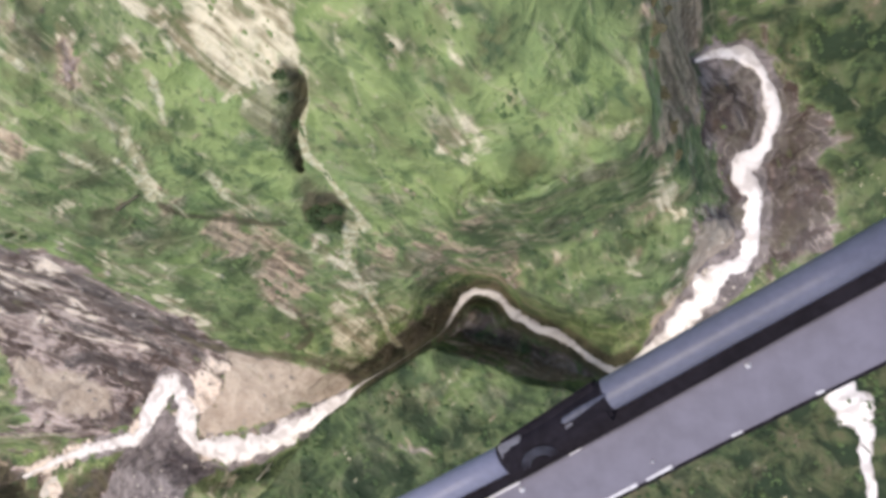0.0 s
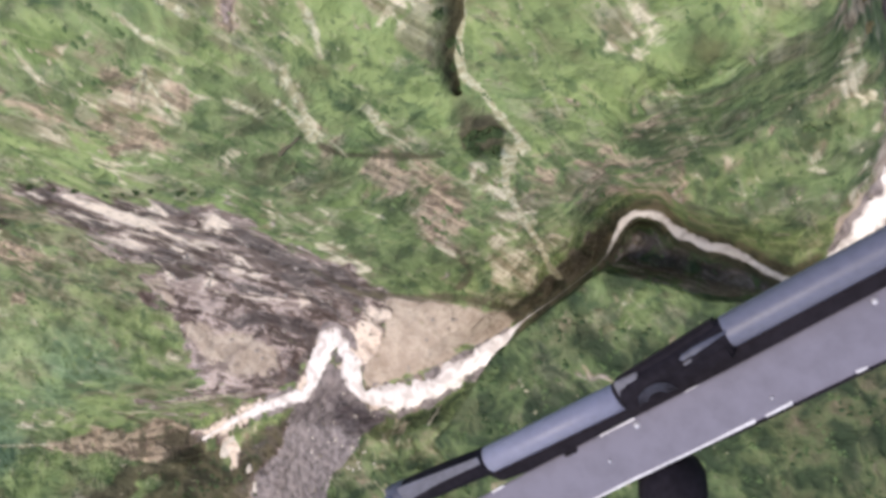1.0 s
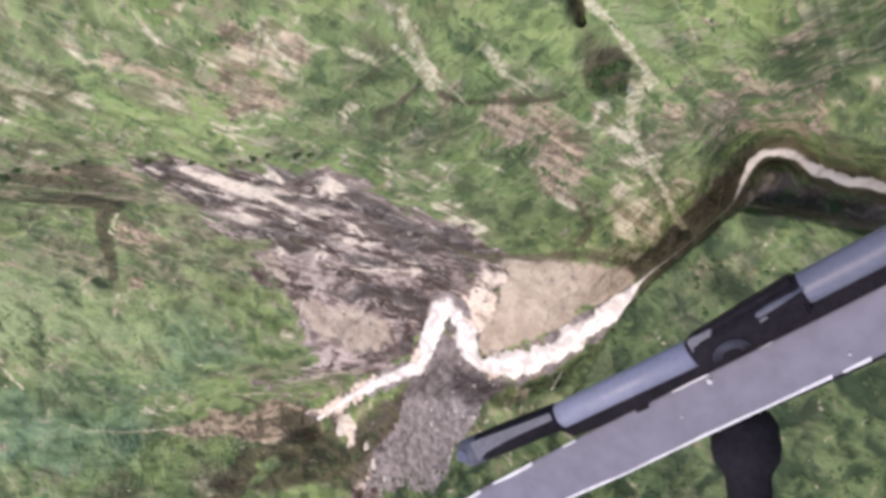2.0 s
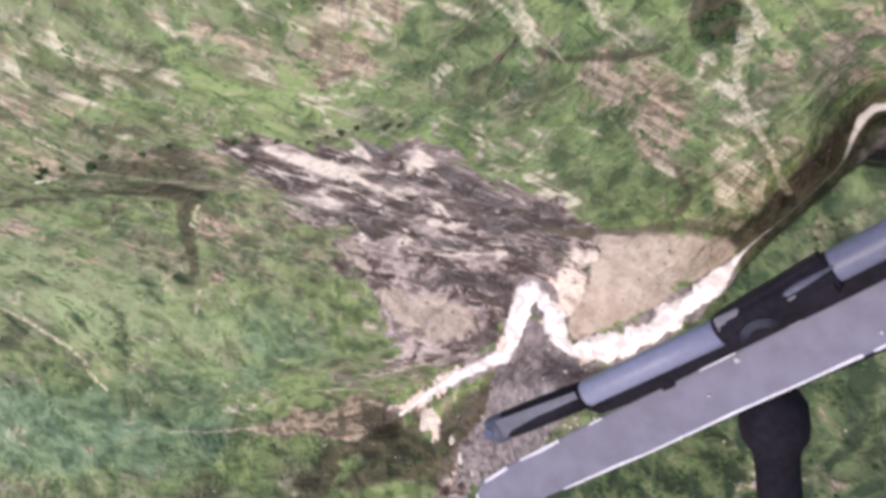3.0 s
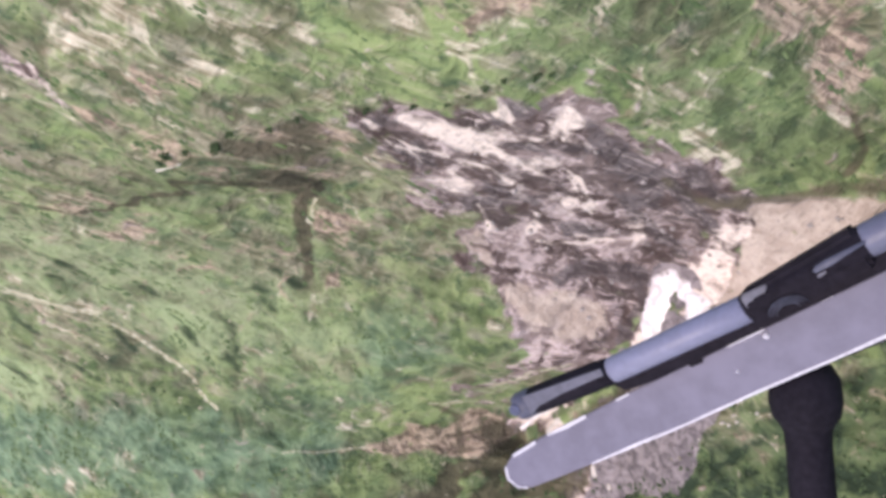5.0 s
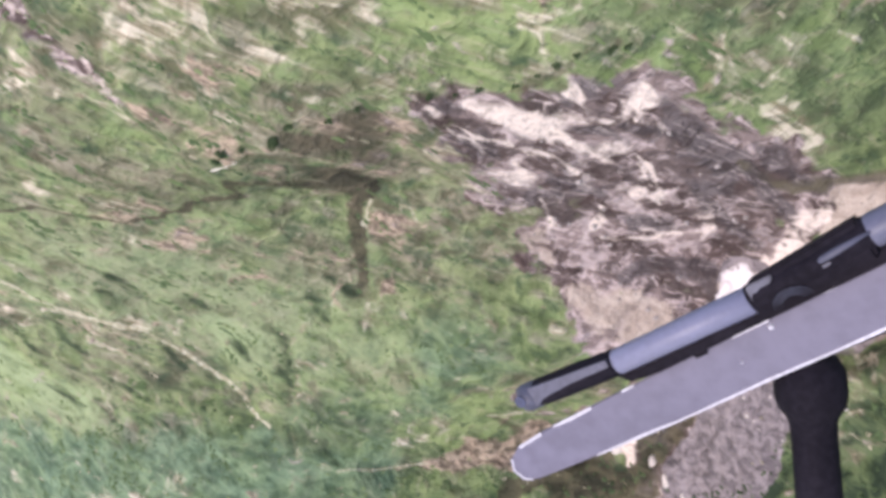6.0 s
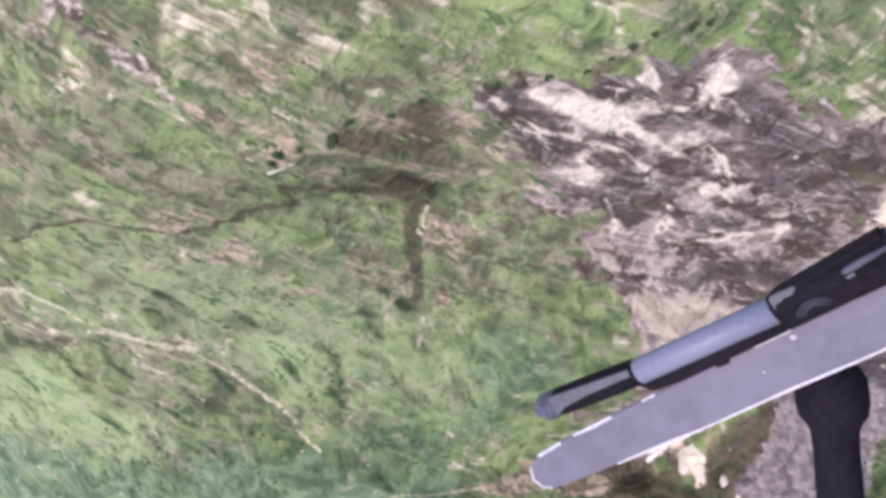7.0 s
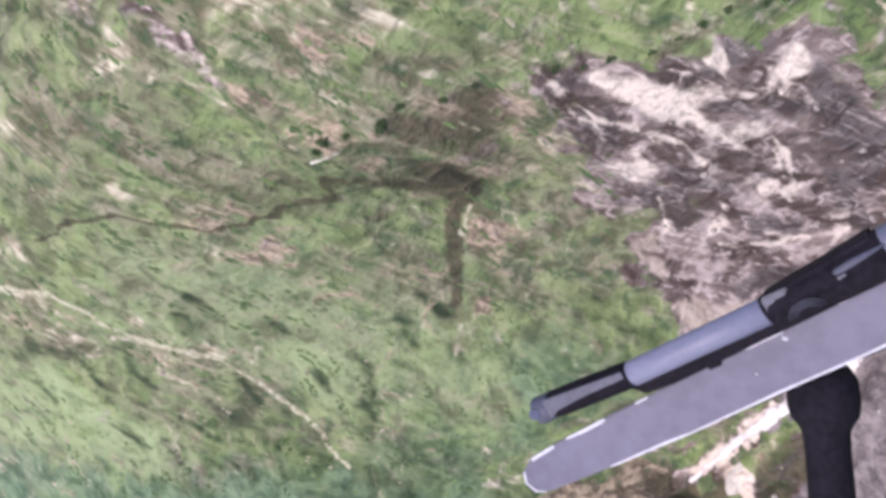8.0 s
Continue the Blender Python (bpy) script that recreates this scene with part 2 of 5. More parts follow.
SLEEVE_PAINT = plain("light_grey_paint", (0.165, 0.165, 0.232), 0.45, size=0.02, spread=0.08, bump=0.05)
BOARD_PAINT = plain("scuffed_grey_paint", (0.128, 0.118, 0.160), 0.6, size=0.07, spread=0.12, bump=0.08)
BLACK = plain("black_rubber", (0.012, 0.010, 0.014), 0.75, size=0.02, spread=0.3, bump=0.1, gloss=0.06)
WORN = plain("bare_worn_metal", (0.48, 0.46, 0.50), 0.5, 0.0, size=0.01, spread=0.2, bump=0.1)
CAP_BLUE = plain("blue_painted_metal", (0.040, 0.048, 0.095), 0.5, size=0.02, spread=0.2)
CAP = plain("dull_blue_grey_metal", (0.07, 0.07, 0.098), 0.5, size=0.02, spread=0.2)

# Elevations of the hillside on a coarse lattice, west to east, each row south to north.
LAT_X, LAT_Y = (-770.0, 92.0), (-85.0, 40.0)
LATTICE = [
    [174, 187, 198, 204, 218, 246, 278, 309], [157, 180, 202, 215, 237, 274, 303, 330],
    [132, 172, 195, 219, 257, 305, 326, 348], [84, 177, 147, 172, 232, 305, 338, 360],
    [-76, 47, 126, 147, 222, 340, 372, 386], [-96, -32, 125, 109, 142, 349, 363, 377],
    [110, 89, -6, 50, 206, 318, 332, 346], [110, 46, 68, 112, 233, 307, 321, 335],
    [80, 51, 68, 51, 105, 218, 262, 309], [57, 44, 42, 51, 178, 317, 331, 345],
    [44, 40, 40, 49, 77, 104, 135, 183], [40, 44, 52, 65, 70, 84, 98, 113],
    [41, 50, 60, 67, 62, 76, 90, 104]]
# The river's course: x, y, water level, width.
UPPER_REACH = [(27, 138, 101, 2), (37, 141, 100, 7), (49, 142, 97, 9), (56, 135, 97, 9), (62, 121, 97, 8), (63, 108, 97, 9), (58, 93, 96, 8), (50, 82, 96, 12), (54, 70, 96, 10), (54, 54, 90, 10), (51, 41, 84, 12), (39, 30, 84, 17), (26, 17, 80, 13), (11, 0, 72, 9)]
GORGE_REACH = [(-5, -13, 63, 6), (-18, -19, 63, 5), (-30, -13, 62, 5), (-45, -2, 62, 6), (-60, 4, 63, 6), (-73, 12, 65, 7), (-81, 22, 65, 6), (-91, 25, 65, 5), (-101, 21, 65, 4), (-111, 7, 61, 2), (-118, 0, 58, 0.7), (-145, -17, 56, 0.7), (-166, -29, 55, 1.5), (-181, -41, 52, 7)]
LOWER_REACH = [(-206, -55, 50, 13), (-230, -66, 49, 14), (-256, -73, 47, 16), (-272, -72, 46, 14), (-281, -66, 46, 13), (-288, -49, 46, 14), (-293, -35, 46, 15), (-299, -31, 46, 15), (-306, -37, 46, 12), (-315, -53, 43, 11), (-328, -66, 39, 9), (-352, -73, 33, 8.5), (-382, -81, 25, 7), (-411, -91, 16, 5), (-444, -103, 6, 3)]
RIVER = UPPER_REACH + GORGE_REACH + LOWER_REACH
# The rim of the opposite bank, west to east.
RIM = [(-194, -78), (-181, -66), (-157, -35), (-129, -14), (-101, 3), (-79, -6), (-58, -15), (-29, -21), (-7, -16), (23, 1), (50, 15), (75, 20), (113, 31)]


def hashed(i, j, seed):
    n = (i * 374761393 + j * 668265263 + seed * 974634777) & 0x7FFFFFFF
    n = ((n ^ (n >> 13)) * 1274126177) & 0x7FFFFFFF
    return ((n ^ (n >> 16)) & 0xFFFF) / 65535.0


def value_noise(x, y, seed=0):
    i, j = np.floor(x).astype(np.int64), np.floor(y).astype(np.int64)
    u, v = x - i, y - j
    u, v = u * u * (3 - 2 * u), v * v * (3 - 2 * v)
    a = hashed(i, j, seed) * (1 - u) + hashed(i + 1, j, seed) * u
    b = hashed(i, j + 1, seed) * (1 - u) + hashed(i + 1, j + 1, seed) * u
    return (a * (1 - v) + b * v) * 2 - 1


def fbm(x, y, size, octaves=4, seed=0):
    total, gain = 0.0, 0.5
    for k in range(octaves):
        total = total + gain * value_noise(x / size + 7.3 * k, y / size - 3.1 * k, seed + k)
        size, gain = size / 2.03, gain * 0.55
    return total


def smooth(a, b, v):
    t = np.clip((v - a) / (b - a), 0, 1)
    return t * t * (3 - 2 * t)


def spline_weights(u):
    return [(1 - u) ** 3 / 6, (3 * u ** 3 - 6 * u ** 2 + 4) / 6, (-3 * u ** 3 + 3 * u ** 2 + 3 * u + 1) / 6, u ** 3 / 6]


def hillside(x, y):
    grid = np.array(LATTICE, float)
    fx = np.clip((x - LAT_X[0]) / LAT_X[1], 0, grid.shape[0] - 3.001)
    fy = np.clip((y - LAT_Y[0]) / LAT_Y[1], 0, grid.shape[1] - 3.001)
    i, j = fx.astype(int), fy.astype(int)
    wx, wy = spline_weights(fx - i), spline_weights(fy - j)
    return sum(wx[p] * wy[q] * grid[i + p, j + q] for p in range(4) for q in range(4))


def along(points, x, y):
    """Distance to a course, and what the course carries at its nearest place."""
    pts = np.array(points, float)
    best, carried = np.full(x.shape, 1e9), np.zeros(x.shape + (pts.shape[1] - 2,))
    for a, b in zip(pts[:-1], pts[1:]):
        d = b[:2] - a[:2]
        s = np.clip(((x - a[0]) * d[0] + (y - a[1]) * d[1]) / (d @ d), 0, 1)
        r = np.hypot(x - a[0] - s * d[0], y - a[1] - s * d[1])
        near = r < best
        best = np.where(near, r, best)
        if pts.shape[1] > 2:
            carried[near] = (a[2:] + s[..., None] * (b[2:] - a[2:]))[near]
    return best, carried


# The rim of the meadow above the gorge, and the lip over the head hollow, west to east.
MEADOW_RIM = [(-84, 40), (-60, 44), (-40, 46), (-26, 52), (-10, 59), (-1, 61), (5, 70), (6, 81), (3, 93), (7, 103), (12, 116), (6, 170), (-100, 170)]
LIP = [(-470, 56), (-440, 52), (-413, 50.3), (-391, 50.5), (-370, 53), (-340, 52)]
SWELLS = [(-175, 42, -15, 14), (-543, -13, 12, 24), (-585, 26, 9, 24), (-443, 78, -12, 20), (-457, -17, -9, 18), (-378, 38, -12, 9), (-313, 60, -7, 16)]


def cliffs(x, y, z):
    """The sheer edges that break the hillside."""
    g = y - np.interp(x, *np.array(LIP, float).T) + 1.5 * fbm(x, y, 10, 3, 37)
    lip = smooth(-455, -422, x) * smooth(-348, -382, x)
    z = z + 58 * lip * (smooth(-3, 3, g) - 0.5) * np.exp(-(g / 13) ** 2)
    for sx, sy, rise, r in SWELLS:
        z = z + rise * np.exp(-((x - sx) ** 2 + (y - sy) ** 2) / (r * r))
    inside, far = inside_of(MEADOW_RIM, x + 2 * fbm(x, y, 11, 3, 38), y + 2 * fbm(x, y, 11, 3, 39))
    d = np.where(inside, far, -far)
    share = smooth(-88, -58, x) * smooth(70, 40, x) * smooth(175, 130, y)
    near = np.exp(-(d / 20) ** 2)
    return z + share * near * np.where(d > 0, 240 - z, -48.0) * np.where(d > 0, 1.0, smooth(75, 55, y)) * np.where(d > 0, smooth(0, 3, d), smooth(0, -3, d))


def inside_of(points, x, y):
    """Whether a place lies inside an outline, and how far it is from it."""
    inside, n = np.zeros(x.shape, bool), len(points)
    for k in range(n):
        (ax, ay), (bx, by) = points[k], points[(k + 1) % n]
        if ay != by:
            inside ^= ((ay > y) != (by > y)) & (x < (bx - ax) * (y - ay) / (by - ay) + ax)
    return inside, along(points + points[:1], x, y)[0]


def land(x, y):
    """Elevation without the fine relief, with the distance to the river and its width and level."""
    z = cliffs(x, y, hillside(x, y))
    rim = np.array(RIM, float)
    south = np.interp(x, rim[:, 0], rim[:, 1]) - y + 2.5 * fbm(x, y, 14, 3, 31)
    bank = 104 - 0.27 * np.clip(x, -420, 200) + 0.067 * np.clip(y, -200, 100)
    side = smooth(-1, 9, south) * smooth(-202, -188, x + 0.5 * (y + 78) + 3 * fbm(x, y, 12, 3, 5))
    z = z * (1 - side) + bank * side
    dist, carried = along(RIVER, x + 1.2 * fbm(x, y, 9, 2, 11), y + 1.2 * fbm(x, y, 9, 2, 12))
    level, width = carried[..., 0], carried[..., 1]
    # east of the spur the ground drops to the valley floor
    drop = smooth(-5, 30, x - np.interp(y, [40, 60, 75, 100, 130, 170], [28, 17, 9, 5, 6, 10]) + 2.5 * fbm(x, y, 12, 3, 35)) * smooth(35, 62, y) * smooth(190, 150, y)
    z = z * (1 - drop) + (level + 3 + 0.3 * np.maximum(dist - 0.6 * width - 4, 0)) * drop
    reach = smooth(0.55 * width, 0.55 * width + 14 + 0.45 * np.maximum(z - level, 0) * smooth(-370, -430, x), dist)
    z = (level - 0.6) * (1 - reach) + np.maximum(z, level + 0.2) * reach * 1.0 + 0.0
    return z, dist, level, width

# Zones of the ground, in plan.
STREAM_PATH = [(-114, 92), (-120, 84), (-127, 76), (-129, 70), (-125, 66), (-122, 60), (-122, 54), (-122, 50), (-131, 45), (-139, 36), (-139, 27), (-139, 16), (-139, 1), (-140, -4)]
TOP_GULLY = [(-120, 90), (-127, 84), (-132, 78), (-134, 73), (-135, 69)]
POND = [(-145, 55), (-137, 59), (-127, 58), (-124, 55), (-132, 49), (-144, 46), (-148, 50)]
POND_EDGE = [(-136, 66), (-129, 64), (-124, 59), (-123, 53), (-135, 43), (-149, 40), (-152, 50)]
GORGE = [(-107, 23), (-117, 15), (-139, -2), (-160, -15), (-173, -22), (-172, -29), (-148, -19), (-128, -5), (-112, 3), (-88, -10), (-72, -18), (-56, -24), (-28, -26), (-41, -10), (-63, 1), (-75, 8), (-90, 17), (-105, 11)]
OLIVE_BAND = [(-129, 41), (-76, 46), (-54, 45), (-30, 51), (-8, 60), (16, 87), (19, 68), (-9, 56), (-35, 46), (-65, 40), (-96, 29), (-111, 25), (-126, 22)]
FLANK = [(-54, 46), (-27, 53), (-11, 60), (10, 80), (19, 68), (13, 43), (2, 10), (-20, -14), (-44, 1), (-66, 11), (-81, 27), (-65, 40)]
CREST = [(-59, 45), (-42, 47), (-27, 53), (-11, 60), (-1, 63), (6, 77)]
MEADOW = [(-101, 108), (-113, 93), (-123, 71), (-118, 54), (-107, 48), (-53, 47), (-26, 54), (-11, 61), (3, 75), (2, 94), (6, 122)]
MEADOW_TAN = [[(-60, 96), (-53, 95), (-53, 85), (-60, 85)], [(-73, 74), (-56, 74), (-54, 67), (-62, 62), (-75, 65)]]
MEADOW_DARK = [[(-109, 91), (-99, 92), (-93, 82), (-101, 74), (-112, 75)], [(-78, 101), (-68, 103), (-67, 90), (-79, 89)], [(-23, 93), (-13, 101), (-8, 94), (-21, 87)], [(-45, 70), (-35, 71), (-34, 61), (-45, 62)], [(-94, 104), (-85, 100), (-90, 91), (-100, 95)]]
MEADOW_BRIGHT = [[(-102, 107), (-94, 104), (-106, 92), (-112, 94)], [(-52, 99), (-26, 104), (-30, 92), (-50, 92)], [(-48, 84), (-24, 83), (-10, 74), (-26, 66), (-47, 75)], [(-110, 62), (-78, 63), (-100, 50), (-116, 51)]]
EAST_CLIFF = [(7, 110), (19, 155), (29, 160), (23, 131), (27, 101), (12, 73), (3, 67), (10, 86), (7, 100)]
EAST_DARK = [[(5, 102), (11, 112), (15, 107), (19, 101), (11, 83), (8, 88), (5, 94)], [(32, 159), (48, 161), (48, 150), (36, 149)]]
EAST_BAR = [(31, 133), (36, 149), (55, 151), (81, 107), (89, 78), (88, 45), (68, 32), (30, 16), (18, 21), (24, 43), (33, 73), (30, 104)]
EAST_SAND = [(22, 43), (32, 52), (47, 49), (47, 35), (30, 24), (10, 1), (1, -2), (13, 16)]
EAST_WOOD = [(53, 161), (141, 161), (145, 9), (71, 32), (88, 45), (89, 78), (81, 107), (70, 142)]
EAST_OLIVE = [(79, 63), (107, 76), (120, 47), (91, 40)]
CREAM = [[(-145, 116), (-115, 113), (-116, 95), (-130, 84), (-140, 87), (-148, 92), (-153, 99), (-156, 107)], [(-172, 115), (-161, 116), (-156, 102), (-160, 100), (-167, 108)]]
CREAM2 = [[(-186, 72), (-183, 72), (-186, 64), (-189, 56), (-193, 54), (-192, 61)], [(-166, 61), (-164, 54), (-165, 51), (-169, 56)]]
TRACKS = [[(-96, 81), (-96, 73), (-100, 65), (-97, 60), (-97, 53)], [(-166, 64), (-167, 58), (-165, 53)], [(-188, 85), (-187, 76), (-187, 68), (-190, 61), (-191, 55)], [(-148, 75), (-143, 71)], [(-113, 110), (-112, 103), (-113, 96)], [(-53, 54), (-52, 46), (-53, 42)], [(-96, 99), (-94, 90), (-94, 83)], [(-165, 50), (-158, 47), (-154, 40)]]
PINK_ROCK = [(-208, 106), (-195, 107), (-186, 102), (-185, 91), (-191, 83), (-194, 87), (-193, 95), (-204, 99)]
MUD_ROCK = [(-206, 102), (-198, 103), (-191, 97), (-190, 94), (-199, 93), (-206, 97)]
ORANGE = [(-192, 50), (-174, 50), (-151, 44), (-158, 26), (-174, 14), (-188, 24), (-189, 36)]
ORANGE_CREAM = [[(-157, 47), (-152, 42), (-154, 34), (-162, 34)], [(-181, 26), (-172, 18), (-178, 10), (-184, 18)], [(-147, 43), (-138, 37), (-143, 31), (-152, 34)]]
DARK_EDGE = [[(-192, 53), (-187, 50), (-173, 51), (-154, 50)], [(-176, 10), (-179, 1), (-188, -8)]]
BELT = [(-202, 32), (-185, 32), (-174, 26), (-174, 7), (-193, -11), (-225, -6), (-219, 15)]
SPOIL = [(-169, 9), (-153, 21), (-141, 19), (-140, -4), (-163, -20), (-176, -15)]
LEFT_OLIVE = [(-218, 65), (-193, 69), (-186, 58), (-201, 42), (-226, 40), (-239, 49)]
LEFT_BRIGHT = [[(-170, 86), (-146, 88), (-138, 74), (-154, 58), (-171, 59), (-179, 68)], [(-218, 78), (-196, 81), (-196, 71), (-217, 67)]]
SCAR = [(-349, 46), (-320, 46), (-292, 42), (-262, 40), (-250, 38), (-259, 27), (-256, 18), (-243, 7), (-244, -7), (-240, -10), (-265, -22), (-291, -19), (-305, -29), (-321, -60), (-349, -67), (-381, -73), (-408, -71), (-450, -78), (-408, -64), (-378, -57), (-378, -37), (-371, -14), (-378, -1), (-372, 15), (-348, 28), (-345, 36), (-364, 43)]
SCAR_SAND = [[(-368, -9), (-353, -20), (-337, -38), (-339, -55), (-361, -55), (-374, -42), (-375, -24)], [(-360, 23), (-360, 13), (-369, 1), (-377, 9)]]
SAND_BAR = [(-279, -49), (-253, -22), (-235, -9), (-214, -9), (-187, -18), (-169, -21), (-163, -25), (-178, -36), (-207, -44), (-233, -56), (-263, -62), (-278, -63)]
GREY_BAR = [(-326, -72), (-308, -45), (-300, -46), (-291, -60), (-281, -78), (-260, -81), (-279, -94), (-299, -113), (-345, -164), (-407, -171), (-418, -134), (-419, -117), (-385, -102), (-354, -88)]
SCAR_DARK = [[(-263, 27), (-261, 19), (-257, 8), (-258, -8), (-258, -18)], [(-311, -26), (-322, -43), (-338, -60)], [(-302, 36), (-287, 32), (-271, 25), (-265, 17)], [(-350, -15), (-328, -17), (-311, -23)], [(-283, 7), (-287, -5), (-282, -17)]]
SHORE_DARK = [[(-469, -72), (-478, -116), (-465, -119)], [(-258, 7), (-247, -5), (-218, -10), (-178, -15), (-166, -25)]]
WASHED = [[(-290, -27), (-238, -10), (-236, -12), (-276, -50), (-285, -50), (-288, -37)], [(-418, -103), (-402, -102), (-398, -118), (-412, -124)], [(-418, -151), (-392, -126), (-377, -130), (-393, -162), (-416, -164)]]
SCAR_GREY = [[(-297, -3), (-255, -12), (-270, -22), (-308, -19)], [(-321, 34), (-295, 28), (-323, 15), (-347, 23)]]
RED = [(-533, -91), (-514, -88), (-487, -89), (-458, -83), (-444, -99), (-451, -111), (-471, -113), (-486, -108), (-512, -99)]
RED_DARK = [(-460, -85), (-444, -99), (-453, -111), (-463, -99)]
STRAW_LINES = [[(-470, -72), (-460, -75), (-450, -78)], [(-430, -69), (-399, -66), (-373, -66)], [(-559, -84), (-541, -88), (-520, -92)], [(-193, 66), (-193, 60), (-194, 55)], [(-198, 29), (-194, 26)], [(-188, 55), (-188, 50)]]
LOW_GULLY = [(-449, -109), (-465, -119), (-482, -121), (-491, -133), (-498, -150)]
LOW_BUSH = [(-462, -124), (-434, -117), (-405, -130), (-424, -155), (-462, -149)]
YELLOW = [[(-531, -59), (-472, -54), (-440, -51), (-458, -69), (-504, -84), (-539, -77)], [(-317, 68), (-314, 66), (-329, 55), (-337, 56)], [(-561, -97), (-523, -104), (-509, -128), (-555, -118)]]
GREEN_WEDGE = [[(-307, 72), (-287, 66), (-267, 56), (-270, 43), (-302, 44), (-329, 53), (-326, 63)], [(-213, 18), (-179, 14), (-180, -3), (-195, -12), (-227, -3)]]
BANK_GREEN = [(-394, -5), (-387, -45), (-417, -56), (-436, -34), (-454, -9)]
BLUE_SCRUB = [(-460, -7), (-414, -20), (-425, -45), (-457, -47), (-470, -32)]
UPPER_TAN = [[(-349, 95), (-333, 91), (-325, 84), (-322, 74), (-313, 71), (-325, 65), (-333, 70), (-345, 77), (-352, 85)], [(-264, 73), (-258, 67), (-273, 64), (-282, 71)]]
UPPER_BROWN = [[(-257, 71), (-247, 71), (-252, 64), (-266, 64)], [(-287, 75), (-273, 70), (-273, 64), (-285, 67), (-293, 73)]]
BELT_TAN = [(-227, 35), (-222, 30), (-225, 20), (-224, 3), (-236, -2), (-241, 9), (-242, 21), (-240, 29)]
PALE_HEAD = [[(-322, 46), (-306, 44), (-292, 41), (-300, 40), (-290, 36), (-286, 31), (-306, 35), (-308, 28), (-318, 36), (-320, 42)], [(-273, 36), (-264, 35), (-265, 31), (-274, 30), (-282, 32)], [(-347, 37), (-332, 37), (-333, 32), (-347, 27), (-348, 32)], [(-304, 28), (-288, 24), (-291, 19), (-305, 23)], [(-308, 16), (-294, 14), (-300, 9), (-314, 11)]]
PALE_LOW = [[(-294, 5), (-279, 3), (-285, -8), (-302, -9), (-328, -3), (-306, -2)], [(-360, 18), (-337, 10), (-341, 7), (-361, 10)], [(-310, 28), (-302, 26), (-320, 21), (-323, 24)], [(-342, 48), (-332, 42), (-339, 41), (-345, 45)]]
PALE_LINES = [[(-335, 53), (-336, 48), (-334, 42), (-326, 38)], [(-289, 20), (-295, 12), (-303, 9)], [(-345, 23), (-355, 15)], [(-327, 13), (-342, 8)], [(-288, 43), (-287, 38), (-286, 35)], [(-397, 41), (-406, 32)], [(-344, 3), (-326, -2), (-309, -5)], [(-325, 35), (-318, 31), (-319, 25)]]
DARK_BLOTS = [[(-340, 48), (-326, 41), (-335, 36), (-346, 43)], [(-291, 41), (-280, 38), (-286, 35), (-294, 38)], [(-347, 28), (-335, 24), (-343, 19), (-355, 22)], [(-330, 25), (-312, 18), (-321, 16), (-334, 23)], [(-323, 8), (-305, 3), (-313, -3), (-330, 0)], [(-276, 9), (-263, 4), (-268, -2), (-281, 3)]]
DARK_FIELD = [[(-274, 26), (-256, 20), (-257, 10), (-268, 3), (-287, 10), (-282, 19)], [(-263, 42), (-258, 40), (-264, 36), (-269, 37)], [(-342, 35), (-331, 31), (-365, 18), (-362, 27)]]
HEAD_RIM = [(-338, 54), (-326, 52), (-312, 49), (-297, 45), (-284, 45), (-274, 45), (-261, 42), (-256, 42)]
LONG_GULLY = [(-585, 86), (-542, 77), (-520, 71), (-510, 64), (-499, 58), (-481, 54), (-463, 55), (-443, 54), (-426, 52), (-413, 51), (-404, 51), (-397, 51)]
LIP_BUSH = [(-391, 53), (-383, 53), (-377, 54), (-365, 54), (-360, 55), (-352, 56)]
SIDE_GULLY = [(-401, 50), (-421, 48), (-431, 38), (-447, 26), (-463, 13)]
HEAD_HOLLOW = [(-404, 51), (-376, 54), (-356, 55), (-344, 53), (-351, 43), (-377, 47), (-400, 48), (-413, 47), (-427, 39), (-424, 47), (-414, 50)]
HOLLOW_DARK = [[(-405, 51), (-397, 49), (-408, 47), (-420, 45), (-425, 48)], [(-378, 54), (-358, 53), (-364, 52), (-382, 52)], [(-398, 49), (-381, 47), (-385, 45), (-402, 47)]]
STEM_PINK = [(-421, 40), (-408, 37), (-407, 31), (-424, 24), (-435, 28)]
STEM_PALE = [[(-408, 40), (-404, 36), (-407, 31)], [(-417, 46), (-431, 35)]]
LOWER_TAN = [(-504, 42), (-477, 40), (-452, 36), (-448, 27), (-442, 10), (-477, 10), (-501, 23), (-515, 34)]
LOW_PINK = [[(-454, 17), (-441, 16), (-452, 6), (-460, 9)], [(-509, 32), (-483, 33), (-490, 29), (-515, 28)]]
PALE_PATH = [(-649, 86), (-629, 75), (-613, 67), (-609, 58), (-610, 52), (-608, 44), (-600, 36), (-587, 28), (-579, 22), (-578, 10), (-579, -2), (-578, -17), (-579, -31), (-575, -45)]
PATH_MAUVE = [(-657, 84), (-636, 74), (-614, 55), (-589, 25), (-593, 14), (-631, 32), (-654, 54), (-705, 74)]
PATH_DARK = [[(-597, -6), (-583, -22), (-573, -47), (-585, -49), (-606, -26)], [(-678, 62), (-641, 50), (-654, 45), (-696, 58)]]
SHRUBS_A = [[(-549, 46), (-557, 38)], [(-567, 42), (-575, 35)], [(-521, 5), (-531, -18)], [(-489, 13), (-495, 3)], [(-536, 29), (-538, 24)], [(-582, 13), (-594, -4)], [(-642, 7), (-633, -11)], [(-617, 9), (-613, -3)]]
